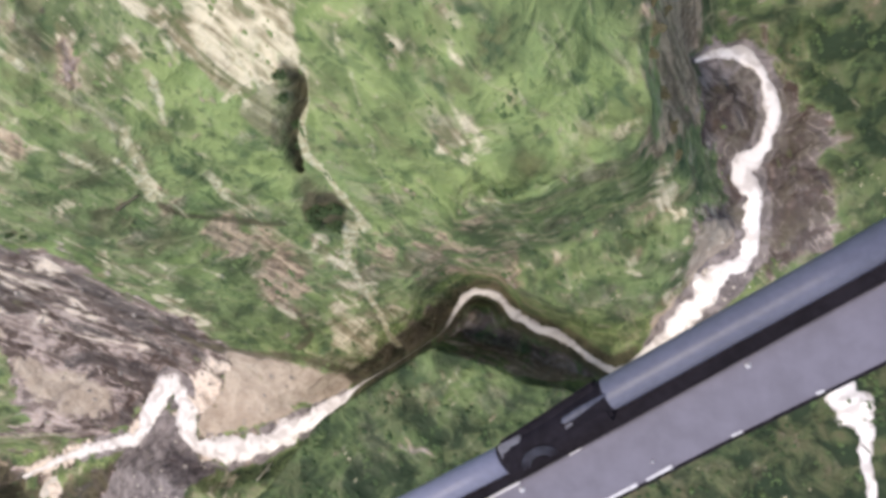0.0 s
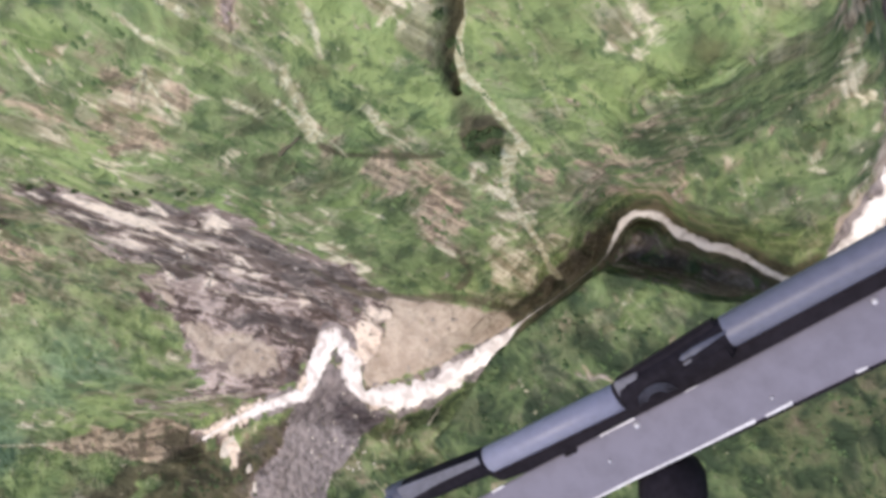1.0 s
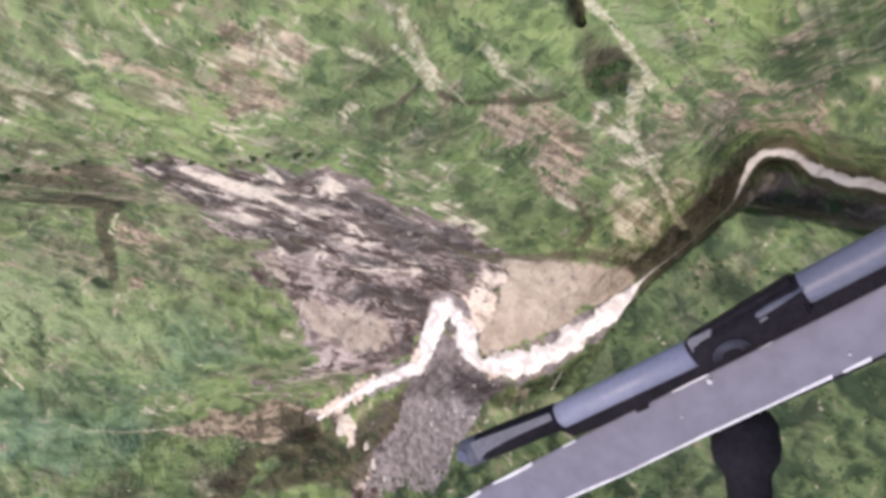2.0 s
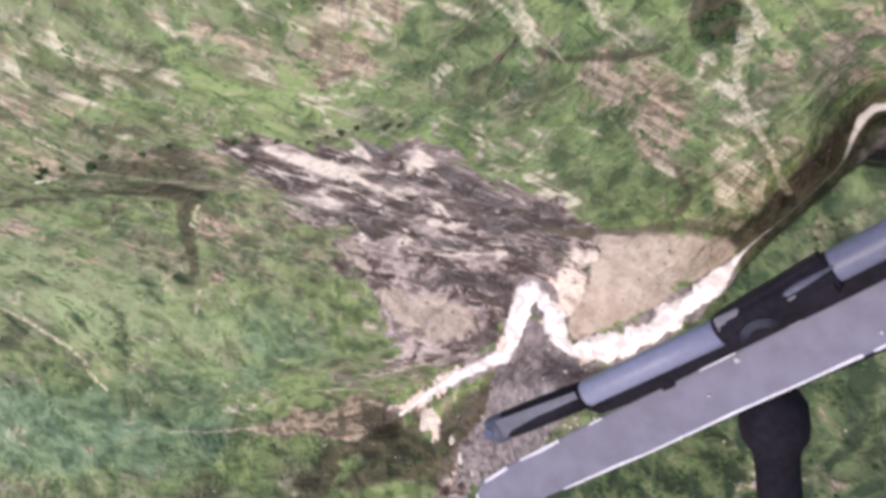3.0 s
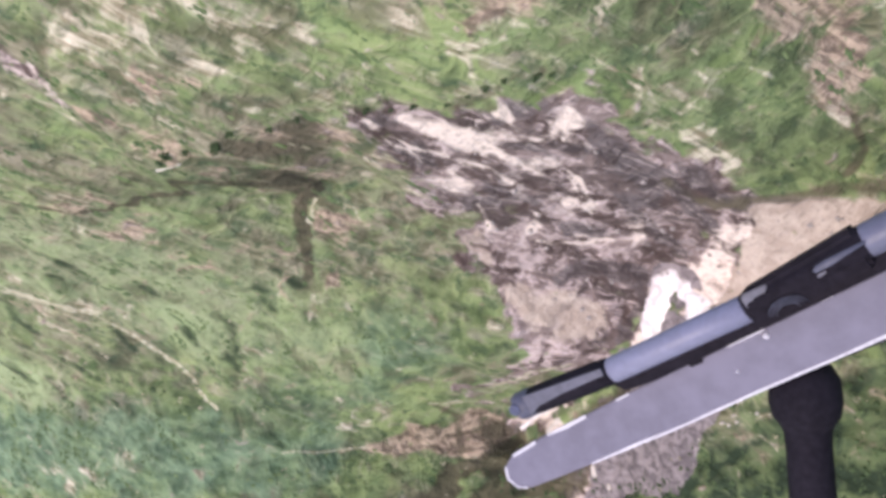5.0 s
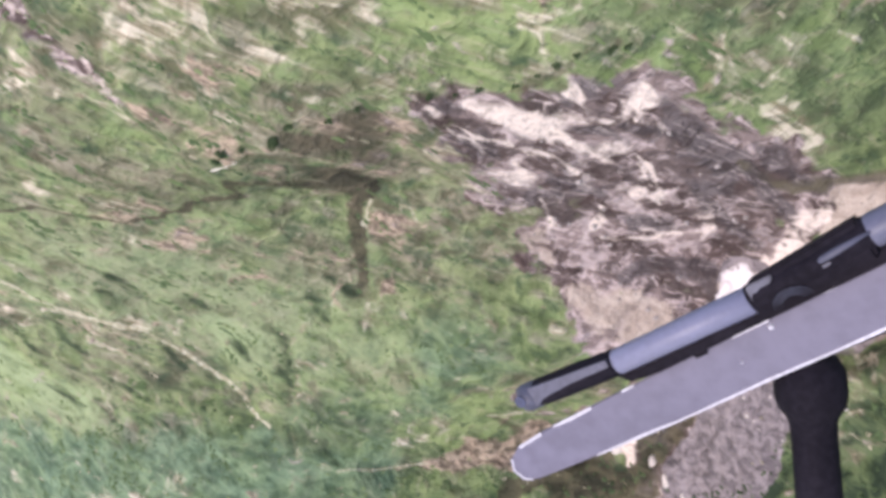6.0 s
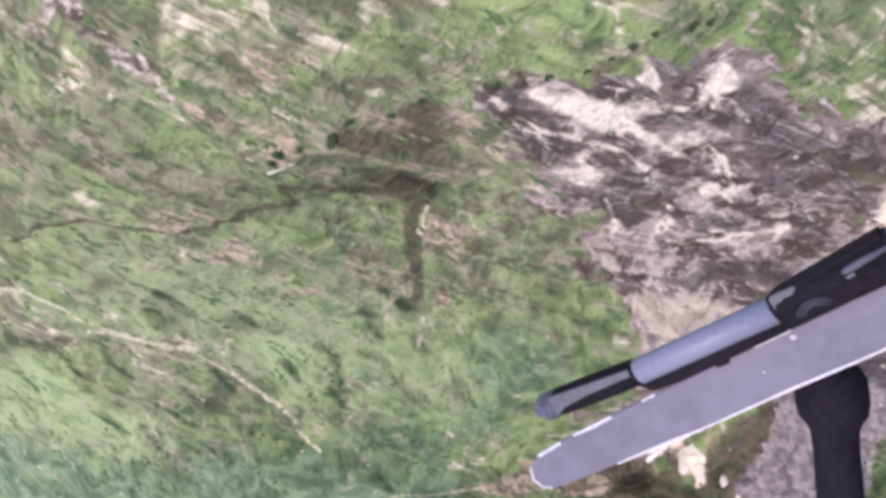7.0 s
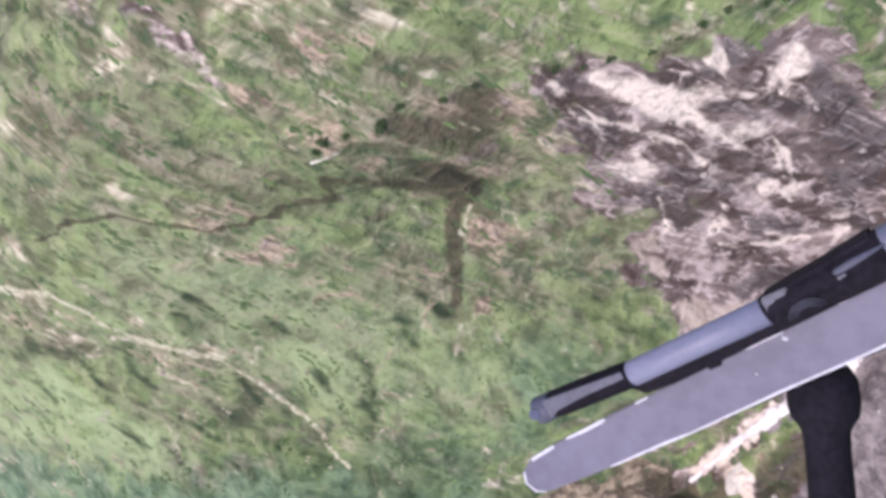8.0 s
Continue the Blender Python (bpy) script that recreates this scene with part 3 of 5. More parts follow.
SHRUBS_B = [[(-684, 12), (-678, -3)], [(-615, 42), (-634, 32)], [(-651, 43), (-661, 29)], [(-651, -21), (-637, -28)], [(-661, -5), (-664, -17)], [(-546, 4), (-549, -5)], [(-554, -70), (-555, -80)], [(-469, 19), (-470, 11)], [(-479, -3), (-481, -12)], [(-536, -17), (-539, -27)], [(-705, 47), (-710, 36)], [(-634, 29), (-633, 21)]]
PALE_ROCK = [[(-446, 122), (-418, 108), (-407, 86), (-418, 82), (-428, 89), (-440, 101), (-452, 114)], [(-441, 117), (-422, 108), (-421, 100), (-432, 105)], [(-433, 98), (-414, 90), (-416, 84), (-424, 84), (-425, 91)], [(-417, 91), (-408, 88), (-412, 86)]]
ROCK_DARK = [(-433, 104), (-418, 98), (-425, 96), (-435, 101)]
BROWNS = [[(-392, 77), (-379, 74), (-386, 69), (-399, 72)], [(-372, 70), (-365, 68), (-366, 65), (-374, 67)], [(-418, 79), (-407, 75), (-414, 69), (-430, 74)], [(-410, 68), (-396, 61), (-407, 52), (-422, 56), (-419, 64)]]
PINKS = [[(-410, 58), (-403, 55), (-417, 52), (-420, 53)], [(-482, 66), (-472, 62), (-475, 55), (-495, 59), (-496, 64)], [(-379, 54), (-376, 53), (-386, 53)], [(-335, 69), (-328, 66), (-331, 64), (-338, 66)]]
BRIGHTS = [[(-390, 70), (-373, 66), (-377, 60), (-391, 61), (-400, 65)], [(-445, 79), (-426, 72), (-434, 68), (-453, 71), (-453, 74)], [(-344, 63), (-328, 62), (-301, 56), (-282, 48), (-307, 48), (-335, 55), (-351, 57)], [(-351, 72), (-341, 66), (-351, 63), (-358, 67)]]
TANS = [[(-503, 79), (-481, 73), (-486, 69), (-508, 75)], [(-504, 52), (-488, 48), (-500, 43), (-515, 48)], [(-373, 85), (-362, 76), (-364, 67), (-371, 70), (-376, 77)], [(-465, 105), (-448, 98), (-431, 86), (-431, 79), (-446, 88), (-462, 98)]]
PASTURE = [[(-753, 68), (-674, 47), (-674, 26), (-665, -5), (-667, -22), (-731, 0), (-833, 42)], [(-554, 21), (-518, 12), (-531, -15), (-558, -25), (-564, 3)]]
FOREST = [(-853, 43), (-736, -3), (-663, -26), (-627, -30), (-577, -48), (-526, -75), (-534, -99), (-561, -109), (-985, -30)]
BLUE_SLOPE = [(-555, -37), (-507, -45), (-459, -45), (-484, -65), (-531, -73), (-560, -54)]
DRIFT = [[(-449, -86), (-443, -100), (-452, -108)], [(-425, -92), (-408, -98), (-414, -111), (-425, -106)], [(-367, -90), (-334, -83), (-342, -112), (-360, -135), (-385, -132), (-378, -107)]]
BANK_BRIGHT = [(-126, -9), (-107, -4), (-82, -14), (-65, -25), (-80, -36), (-98, -30), (-127, -21)]
CREAM_STREAKS = [[(-161, 113), (-152, 107), (-142, 95), (-140, 84), (-148, 84), (-156, 94), (-163, 106)], [(-189, 102), (-182, 97), (-187, 85), (-193, 83), (-193, 90)], [(-175, 109), (-171, 98), (-174, 86), (-179, 84), (-178, 98)]]
PALE_MEADOW = [(-545, 68), (-486, 47), (-477, 24), (-446, -3), (-485, -41), (-558, -12), (-583, 25), (-637, 44)]
SOUTH_WOOD = [[(-383, -150), (-329, -128), (-253, -108), (-161, -83), (-177, -163), (-301, -173), (-394, -168)], [(-458, -123), (-404, -114), (-380, -115), (-384, -151), (-460, -148)]]
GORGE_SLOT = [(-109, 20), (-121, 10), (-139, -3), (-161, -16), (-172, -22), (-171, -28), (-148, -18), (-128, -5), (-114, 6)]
POOL_SHORE = [(29, 148), (52, 149), (68, 139), (57, 132), (27, 117)]
DRY_SLOPES = [[(-391, 115), (-361, 107), (-319, 70), (-354, 71), (-374, 83), (-393, 89)], [(-301, 89), (-249, 71), (-251, 58), (-273, 60), (-287, 72)], [(-225, 121), (-205, 113), (-183, 76), (-191, 57), (-188, 81), (-208, 99)], [(-239, 116), (-215, 114), (-196, 91), (-215, 97)]]
RUST = [[(-388, 79), (-365, 70), (-375, 65), (-397, 72)], [(-287, 75), (-248, 68), (-259, 61), (-283, 62)], [(-486, 67), (-476, 60), (-482, 55), (-502, 60)], [(-498, 53), (-479, 49), (-498, 41), (-513, 46)]]
UPPER_SCAR = [(-366, 59), (-334, 52), (-320, 44), (-337, 36), (-371, 41), (-404, 46)]
BROWN_SLOPE = [(-473, 105), (-436, 83), (-407, 70), (-413, 57), (-442, 58), (-455, 70), (-475, 85), (-496, 98)]
SCAR_TOP = [[(-341, 55), (-333, 54), (-317, 49), (-297, 44), (-285, 42), (-275, 41), (-261, 39), (-254, 37), (-250, 32), (-261, 27), (-256, 21), (-255, 13), (-249, 12), (-232, 7), (-234, 0), (-226, -6), (-236, -21), (-276, -12), (-305, 12), (-333, 30), (-349, 43)]]
PALE_TOP = [[(-324, 46), (-311, 44), (-291, 40), (-292, 40), (-304, 40), (-291, 35), (-295, 34), (-305, 36), (-305, 32), (-298, 22), (-302, 22), (-309, 32), (-323, 41)], [(-274, 36), (-267, 36), (-262, 34), (-266, 31), (-271, 32)], [(-291, 34), (-268, 28), (-269, 27), (-290, 32)], [(-305, 28), (-291, 26), (-298, 24), (-307, 26)]]
TOP_DARK = [[(-305, 46), (-288, 43), (-275, 41), (-261, 39), (-261, 37), (-271, 37), (-284, 38), (-294, 39), (-292, 41), (-304, 44)], [(-266, 27), (-258, 26), (-256, 14), (-255, 6), (-266, -1), (-270, 9), (-272, 19)], [(-249, 11), (-235, 7), (-237, 0), (-227, -8), (-231, -14), (-245, -4), (-253, 3)], [(-337, 53), (-325, 51), (-323, 46), (-321, 42), (-328, 45), (-336, 49)], [(-350, 48), (-340, 40), (-349, 40), (-361, 47)], [(-336, 29), (-319, 25), (-322, 20), (-340, 23)]]
PALE_TWIGS = [[(-289, 43), (-283, 40), (-288, 35)], [(-293, 19), (-297, 14)], [(-335, 52), (-340, 46), (-337, 42)]]
UMBER = [[(-209, 102), (-197, 102), (-197, 99), (-189, 95), (-192, 92), (-200, 95), (-206, 96)], [(-246, 77), (-235, 77), (-231, 74), (-240, 72), (-252, 72)], [(-253, 71), (-248, 67), (-254, 65), (-259, 67)]]
PINK_TAN = [[(-197, 102), (-182, 103), (-187, 92), (-183, 87), (-194, 82), (-196, 90)], [(-232, 80), (-221, 77), (-227, 65), (-245, 57), (-270, 57), (-261, 63)]]
FLANK_BROWN = [[(-93, 46), (-69, 46), (-53, 46), (-49, 42), (-57, 21), (-112, 25)]]
CREAM_LINES = [[(-229, 75), (-228, 67), (-229, 63)], [(-210, 96), (-204, 91)], [(-225, 91), (-218, 85)], [(-185, 75), (-187, 67), (-193, 56)], [(-167, 64), (-168, 58), (-165, 53)], [(-208, 67), (-203, 63)], [(-169, 92), (-169, 86), (-172, 78)], [(-160, 103), (-158, 96)], [(-140, 99), (-134, 90)], [(-128, 101), (-129, 90)], [(-143, 88), (-141, 84)]]
BEND_ROCK = [(-322, -26), (-285, -8), (-258, -20), (-288, -36), (-305, -34)]
GREY_WIDE = [[(-305, -48), (-294, -62), (-279, -78), (-265, -86), (-280, -102), (-319, -144), (-403, -156), (-388, -131), (-363, -111), (-345, -95), (-326, -79), (-312, -58)]]
DARK_POOL = [[(-442, -111), (-396, -96), (-358, -85), (-335, -76), (-345, -95), (-369, -116), (-392, -133), (-406, -156), (-490, -147), (-466, -123)]]
WASH_STREAK = [[(-414, -100), (-393, -97), (-406, -121), (-421, -124)]]
NEAR_BANK = [(-104, 10), (-113, 0), (-120, -6), (-146, -23), (-168, -35), (-183, -49), (-206, -65), (-230, -77), (-256, -85), (-250, -97), (-194, -82), (-152, -46), (-97, -7)]
UPPER_LUSH = [[(-165, 106), (-151, 104), (-139, 82), (-126, 61), (-162, 58), (-183, 61), (-177, 88)], [(-212, 87), (-194, 84), (-194, 67), (-214, 70), (-218, 78)]]
FAR_WOOD = [[(34, 160), (112, 155), (108, 68), (93, 70), (90, 106), (77, 133), (55, 150), (38, 156)]]
TAN_PATCHES = [[(-625, 83), (-608, 73), (-604, 63), (-634, 57), (-660, 62), (-666, 71)], [(-71, 115), (-59, 115), (-54, 88), (-64, 88)], [(-78, 77), (-64, 75), (-52, 70), (-56, 63), (-78, 66)], [(-406, 40), (-390, 37), (-407, 29), (-421, 32)], [(-494, 76), (-474, 72), (-471, 58), (-487, 53), (-503, 63), (-504, 73)], [(-457, 129), (-433, 115), (-414, 87), (-424, 85), (-437, 102), (-459, 117)]]
GREENS = [[(-338, 76), (-259, 50), (-276, 44), (-321, 53), (-335, 60), (-342, 70)], [(-190, 65), (-147, 60), (-151, 49), (-184, 53)], [(-319, 66), (-282, 65), (-256, 54), (-293, 46), (-333, 57)], [(-394, 72), (-373, 68), (-382, 63), (-405, 67)], [(-442, 75), (-426, 71), (-440, 67), (-453, 71)], [(-320, 69), (-265, 53), (-271, 44), (-324, 51), (-325, 62)], [(-749, 58), (-661, 46), (-666, 5), (-659, -12), (-758, 17), (-809, 38)]]
DARK_BAND = [(-625, 12), (-590, 6), (-572, -36), (-502, -50), (-508, -66), (-560, -72), (-600, -48), (-630, -20)]


KEPT = {}


def swirls(x, y, size, octaves, seed):
    """Noise over the same places, worked out once."""
    if KEPT.get("x") is not x:
        KEPT.clear()
        KEPT["x"] = x
    if (size, octaves, seed) not in KEPT:
        KEPT[size, octaves, seed] = fbm(x, y, size, octaves, seed)
    return KEPT[size, octaves, seed]


def beside(points, x, y, reach):
    """Which places lie about as near to an outline as reach."""
    p = np.array(points, float)[:, :2]
    (x0, y0), (x1, y1) = p.min(0) - reach, p.max(0) + reach
    return (x > x0) & (x < x1) & (y > y0) & (y < y1)


def within(points, x, y, soft=3.0, rough=3.0):
    """1 inside an outline, 0 outside, over a ragged edge."""
    out, m = np.zeros(x.shape), beside(points, x, y, soft + 2.7 * rough)
    if m.any():
        px, py = x[m] + 2.6 * rough * swirls(x, y, 17, 4, 41)[m], y[m] + 2.6 * rough * swirls(x, y, 17, 4, 42)[m]
        inside, far = inside_of(points, px, py)
        out[m] = smooth(-soft, soft, np.where(inside, far, -far))
    return out


def any_of(outlines, x, y, soft, rough):
    return np.maximum.reduce([within(p, x, y, soft, rough) for p in outlines])


def line(points, x, y, half, rough=1.5):
    """1 along a course, fading out over its half width."""
    out, m = np.zeros(x.shape), beside(points, x, y, 6 * half + 3 * rough)
    if m.any():
        d = along(points, x[m] + 3 * rough * swirls(x, y, 12, 3, 51)[m], y[m] + 3 * rough * swirls(x, y, 12, 3, 52)[m])[0]
        out[m] = 1 - smooth(half * 0.3, half * 1.7, d * (1 + 0.8 * swirls(x, y, 9, 3, 53)[m]))
    return out


def south_bank(x, y):
    rim = np.array(RIM, float)
    return smooth(0, 10, np.interp(x, rim[:, 0], rim[:, 1]) - y) * smooth(-202, -186, x + 0.5 * (y + 78))


def flow(x, y):
    """How far across and how far down the fall of the slope a place lies."""
    lean = np.interp(x, [-700, -480, -400, -310, -230, -150, -20, 100], [0.3, 0.35, 0.8, 1.15, 0.75, 0.9, 0.4, 0.2])
    return x + lean * (y - 30) + 7 * fbm(x, y, 45, 3, 201), y + 5 * fbm(x, y, 45, 2, 205)


def zones(x, y, dist, width):
    """How much of each kind of ground lies at a place."""
    def area(points, soft=5.0, rough=3.0):
        return any_of(points if isinstance(points[0], list) else [points], x, y, soft, rough)

    def strokes(courses, half, rough=0.8):
        courses = courses if isinstance(courses[0], list) else [courses]
        return np.maximum.reduce([line(p, x, y, half, rough) for p in courses])

    def most(*layers):
        return np.maximum.reduce(layers)

    z = {}
    bank = south_bank(x, y)
    wash = (1 - smooth(0.35 * width, 0.35 * width + 9, dist)) * smooth(-0.15, 0.3, fbm(x, y, 15, 4, 85)) * smooth(-180, -230, x)
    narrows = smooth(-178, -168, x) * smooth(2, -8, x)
    washed, drift, sandy = area(WASHED, 4, 3), area(DRIFT, 3, 3), area(EAST_SAND, 7, 4)
    z["rock"] = most(area(SCAR, 12, 9), area(BEND_ROCK, 4, 2), 1.05 * area(SCAR_TOP, 4, 2.5), 0.62 * area(PALE_ROCK, 9, 7), 0.5 * area(PINK_ROCK, 5, 4), 0.6 * area(GORGE, 5, 2), 0.25 * area(UPPER_SCAR, 8, 5),
                     1.5 * washed, 1.2 * drift, 1.3 * wash, 0.95 * area(EAST_BAR, 12, 6))
    z["pale"] = most(1.0 * wash, 0.45 * washed, 0.95 * area(WASHED[:1], 4, 2.5), 0.35 * drift, area(WASH_STREAK, 3, 2), 1.0 * area(PALE_HEAD[:1], 4, 2.5), 0.7 * area(PALE_HEAD[1:], 4, 3), 0.6 * area(PALE_LOW, 5, 3.5), 0.9 * strokes(PALE_LINES, 1.2), 1.1 * area(PALE_TOP, 3, 2), 0.85 * strokes(PALE_TWIGS, 1.0), 0.5 * area(PALE_ROCK, 8, 6))
    z["bruise"] = most(1.1 * area(DARK_BLOTS, 3, 1.8), 0.65 * area(DARK_FIELD, 5, 3), strokes(SCAR_DARK, 4.5, 1.2), 0.5 * area(SCAR_GREY, 5, 3), 0.85 * area(EAST_BAR, 12, 6), area(MUD_ROCK, 4, 3), area(ROCK_DARK, 3, 2), 1.0 * area(TOP_DARK, 4, 2.5)) * (1 - most(area(PALE_HEAD, 2, 1.2), area(PALE_TOP, 2, 1.2)))
    z["sand"] = most(area(SAND_BAR, 5, 2.4) * (1 - area(WASHED, 4, 2)), 0.85 * sandy, 0.66 * area(SCAR_SAND, 8, 6))
    z["gravel"] = most(1.15 * area(GREY_WIDE, 4, 2.5), area(GREY_BAR, 4, 2.5) * (1 - most(washed, drift, area(SOUTH_WOOD, 6, 4))), 0.30 * area(EAST_BAR, 12, 6) * (1 - sandy), 0.8 * area(POOL_SHORE, 5, 3), 0.7 * (1 - smooth(width * 0.6, width * 0.6 + 5, dist)) * (1 - wash) * (1 - narrows)) * (1 - area(WASH_STREAK, 3, 2))
    z["soil"] = most(0.95 * area(CREAM, 5, 4), 0.9 * area(CREAM2, 3, 2), 1.15 * area(CREAM_STREAKS, 5, 4), 0.6 * area(PINK_TAN, 6, 5), 0.8 * area(ORANGE_CREAM, 4, 3), 0.55 * area(ORANGE, 7, 5), 0.65 * area(SPOIL, 5, 3), 0.55 * area(DRY_SLOPES, 12, 8), 0.7 * area(TANS, 5, 4), 0.5 * area(UPPER_TAN, 8, 6),
                     0.5 * area(BELT_TAN, 6, 5), 0.7 * area(MEADOW_TAN, 4, 3), 0.5 * area(TAN_PATCHES, 8, 6),
                     0.32 * smooth(-0.05, 0.4, fbm(x, y, 48, 4, 61)) * smooth(-150, -250, x) * smooth(15, 55, y), 0.4 * smooth(0.1, 0.4, fbm(x, y, 36, 4, 63)) * (1 - bank) * smooth(60, 30, x))
    z["earth"] = most(1.7 * area(EAST_CLIFF, 6, 4), 0.75 * area(PINK_TAN, 6, 5), 0.7 * area(UMBER, 5, 4), 0.6 * area(FLANK_BROWN, 9, 6), 0.85 * area(ORANGE, 7, 5), 1.4 * area(RED, 5, 4), 0.8 * area(RUST, 6, 4), 0.8 * area(BROWNS, 5, 4), 0.8 * area(UPPER_BROWN, 5, 4), 0.8 * area(PINKS, 4, 3), 0.85 * area(LOW_PINK, 3, 2),
                      0.95 * area(STEM_PINK, 4, 2), 0.45 * area(OLIVE_BAND, 9, 5), 0.85 * area(HEAD_HOLLOW, 6, 3), 0.42 * area(LOWER_TAN, 10, 6), 0.3 * area(PATH_MAUVE, 6, 4))
    # Paints shade along gully beds, gorge and crest; dark mud and earth elsewhere.
    z["mud_and_shade"] = most(0.5 * bank * most(smooth(0, 50, x), smooth(-90, -30, x) * smooth(-35, -65, y)), 0.9 * strokes(TOP_GULLY, 3.5), area(POND, 3, 2), 0.5 * area(POND_EDGE, 6, 4), 0.9 * strokes(LONG_GULLY, 0.9, 1.0), (0.8 + 0.25 * smooth(-455, -415, x)) * strokes(SIDE_GULLY, 2.1, 0.5), 0.7 * area(UMBER, 3, 3), 0.3 * area(FLANK_BROWN, 9, 6), strokes(LOW_GULLY, 8, 2), 0.35 * area(HEAD_HOLLOW, 6, 3), 0.62 * area(HOLLOW_DARK, 3, 2),
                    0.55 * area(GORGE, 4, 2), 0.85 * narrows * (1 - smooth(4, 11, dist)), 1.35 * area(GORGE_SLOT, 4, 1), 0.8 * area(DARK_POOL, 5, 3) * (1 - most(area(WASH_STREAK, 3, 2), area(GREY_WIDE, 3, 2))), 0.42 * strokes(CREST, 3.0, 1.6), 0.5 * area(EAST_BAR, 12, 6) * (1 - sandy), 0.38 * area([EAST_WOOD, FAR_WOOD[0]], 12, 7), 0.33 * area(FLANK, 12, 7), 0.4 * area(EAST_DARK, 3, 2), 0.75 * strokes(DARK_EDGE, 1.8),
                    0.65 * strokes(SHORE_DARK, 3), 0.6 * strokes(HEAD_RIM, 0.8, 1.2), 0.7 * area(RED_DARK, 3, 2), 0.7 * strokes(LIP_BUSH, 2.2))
    z["path"] = most(1.1 * strokes(STREAM_PATH, 1.7), 1.0 * strokes(PALE_PATH, 1.5), 0.5 * strokes(TRACKS, 1.4, 1.6), 0.85 * strokes(STRAW_LINES, 1.0), 0.95 * strokes(CREAM_LINES, 1.1, 0.6), 0.8 * strokes(STEM_PALE, 1.0))
    z["lush"] = most(1.0 * area(UPPER_LUSH, 9, 6), 0.85 * area(MEADOW, 10, 5), 1.0 * area(MEADOW_BRIGHT, 7, 5), 1.0 * area(BRIGHTS, 3.5, 2.5), 0.9 * area(LEFT_BRIGHT, 7, 5), 0.7 * area(GREENS, 7, 5), 0.95 * area(YELLOW, 7, 5), 0.9 * area(GREEN_WEDGE, 7, 5), 0.5 * area(BELT, 7, 4), 0.25 * smooth(0.0, 0.4, fbm(x, y, 60, 3, 71)))
    z["pasture"] = most(area(PASTURE, 9, 5), 0.55 * area(PALE_MEADOW, 14, 8)) * (0.85 + 0.5 * fbm(x, y, 30, 3, 87))
    z["dry"] = smooth(-255, -350, x) * smooth(-25, 10, y) * (0.72 + 0.7 * fbm(x, y, 55, 3, 81) + 0.5 * most(area(LOWER_TAN, 10, 6), area(BROWN_SLOPE, 10, 6), 0.4 * area(PATH_MAUVE, 8, 5))) * (1 - most(area(GREENS, 9, 6), area(BRIGHTS, 4, 3)))
    z["scrub"] = (0.9 + 0.3 * fbm(x, y, 40, 3, 83)) * most(area(FOREST, 12, 8), 0.6 * area(BLUE_SLOPE, 10, 6), 0.7 * area(BLUE_SCRUB, 8, 5))
    z["wood"] = most(0.95 * area(NEAR_BANK, 4, 2.5), (0.92 + 0.2 * smooth(20, 70, x) - 0.6 * area(BANK_BRIGHT, 9, 6)) * bank, 0.5 * area(BELT, 7, 4), 0.4 * area(DARK_BAND, 12, 8), 1.1 * area([EAST_WOOD, FAR_WOOD[0]], 10, 6) - 0.4 * area(EAST_OLIVE, 9, 6), 0.5 * area(FLANK, 10, 6), 0.5 * area(MEADOW_DARK, 6, 4),
                     0.9 * strokes(SHRUBS_A, 2.4, 0.5), 0.9 * strokes(SHRUBS_B, 2.4, 0.5), 0.7 * area(PATH_DARK, 5, 3), 0.8 * area(LOW_BUSH, 8, 5), 1.05 * area(SOUTH_WOOD, 8, 5), 0.45 * area(LEFT_OLIVE, 10, 6), 0.4 * area(BANK_GREEN, 10, 6))
    return z


def ground_height(x, y, z=None):
    base, dist, level, width = land(x, y)
    z = z or zones(x, y, dist, width)
    calm = smooth(0.5, 14, dist - 0.5 * width) * (1 - 0.8 * z["sand"])
    across, down = flow(x, y)
    relief = 3.2 * fbm(x, y, 34, 4, 91) + 1.8 * fbm(across / 14, down / 20, 1.0, 4, 95) + 3.2 * fbm(x, y, 13, 3, 99) * (1 - 0.6 * z["gravel"])
    torn = z["rock"] * (4.0 * fbm(across / 16, down / 22, 1.0, 4, 103) + 2.0 * fbm(x, y, 8, 4, 107))
    cut = 16.0 * line(TOP_GULLY, x, y, 2.6, 0.4) + 3.0 * line(LONG_GULLY, x, y, 4) + 3.0 * line(SIDE_GULLY, x, y, 4) + 2.5 * line(LOW_GULLY, x, y, 7) + 1.2 * line(STREAM_PATH, x, y, 3)
    far = np.hypot(np.maximum(np.maximum(x - 200, -800 - x), 0), np.maximum(np.maximum(y - 180, -180 - y), 0))
    hills = smooth(0, 900, far) * (150 * fbm(x, y, 900, 5, 111) + 90) + 0.35 * np.clip(y - 170, 0, 400)
    return base + calm * (relief + torn) - cut + hills


def axis(low, high, step, reach):
    inner = np.arange(low, high + step, step)
    outer, gap = [], step
    while sum(outer) < reach:
        gap *= 1.22
        outer.append(gap)
    out = np.cumsum(outer)
    return np.concatenate([low - out[::-1], inner, inner[-1] + out])


def mesh_of(name, verts, faces, mat, layers=None, shade=True):
    me = bpy.data.meshes.new(name)
    me.from_pydata(np.asarray(verts).tolist() if len(verts) < 5000 else verts, [], faces)
    me.materials.append(mat)
    for key, values in (layers or {}).items():
        me.attributes.new(key, "FLOAT", "POINT").data.foreach_set("value", np.asarray(values, np.float32).ravel())
    if shade:
        me.polygons.foreach_set("use_smooth", np.ones(len(me.polygons), bool))
    me.update()
    return me


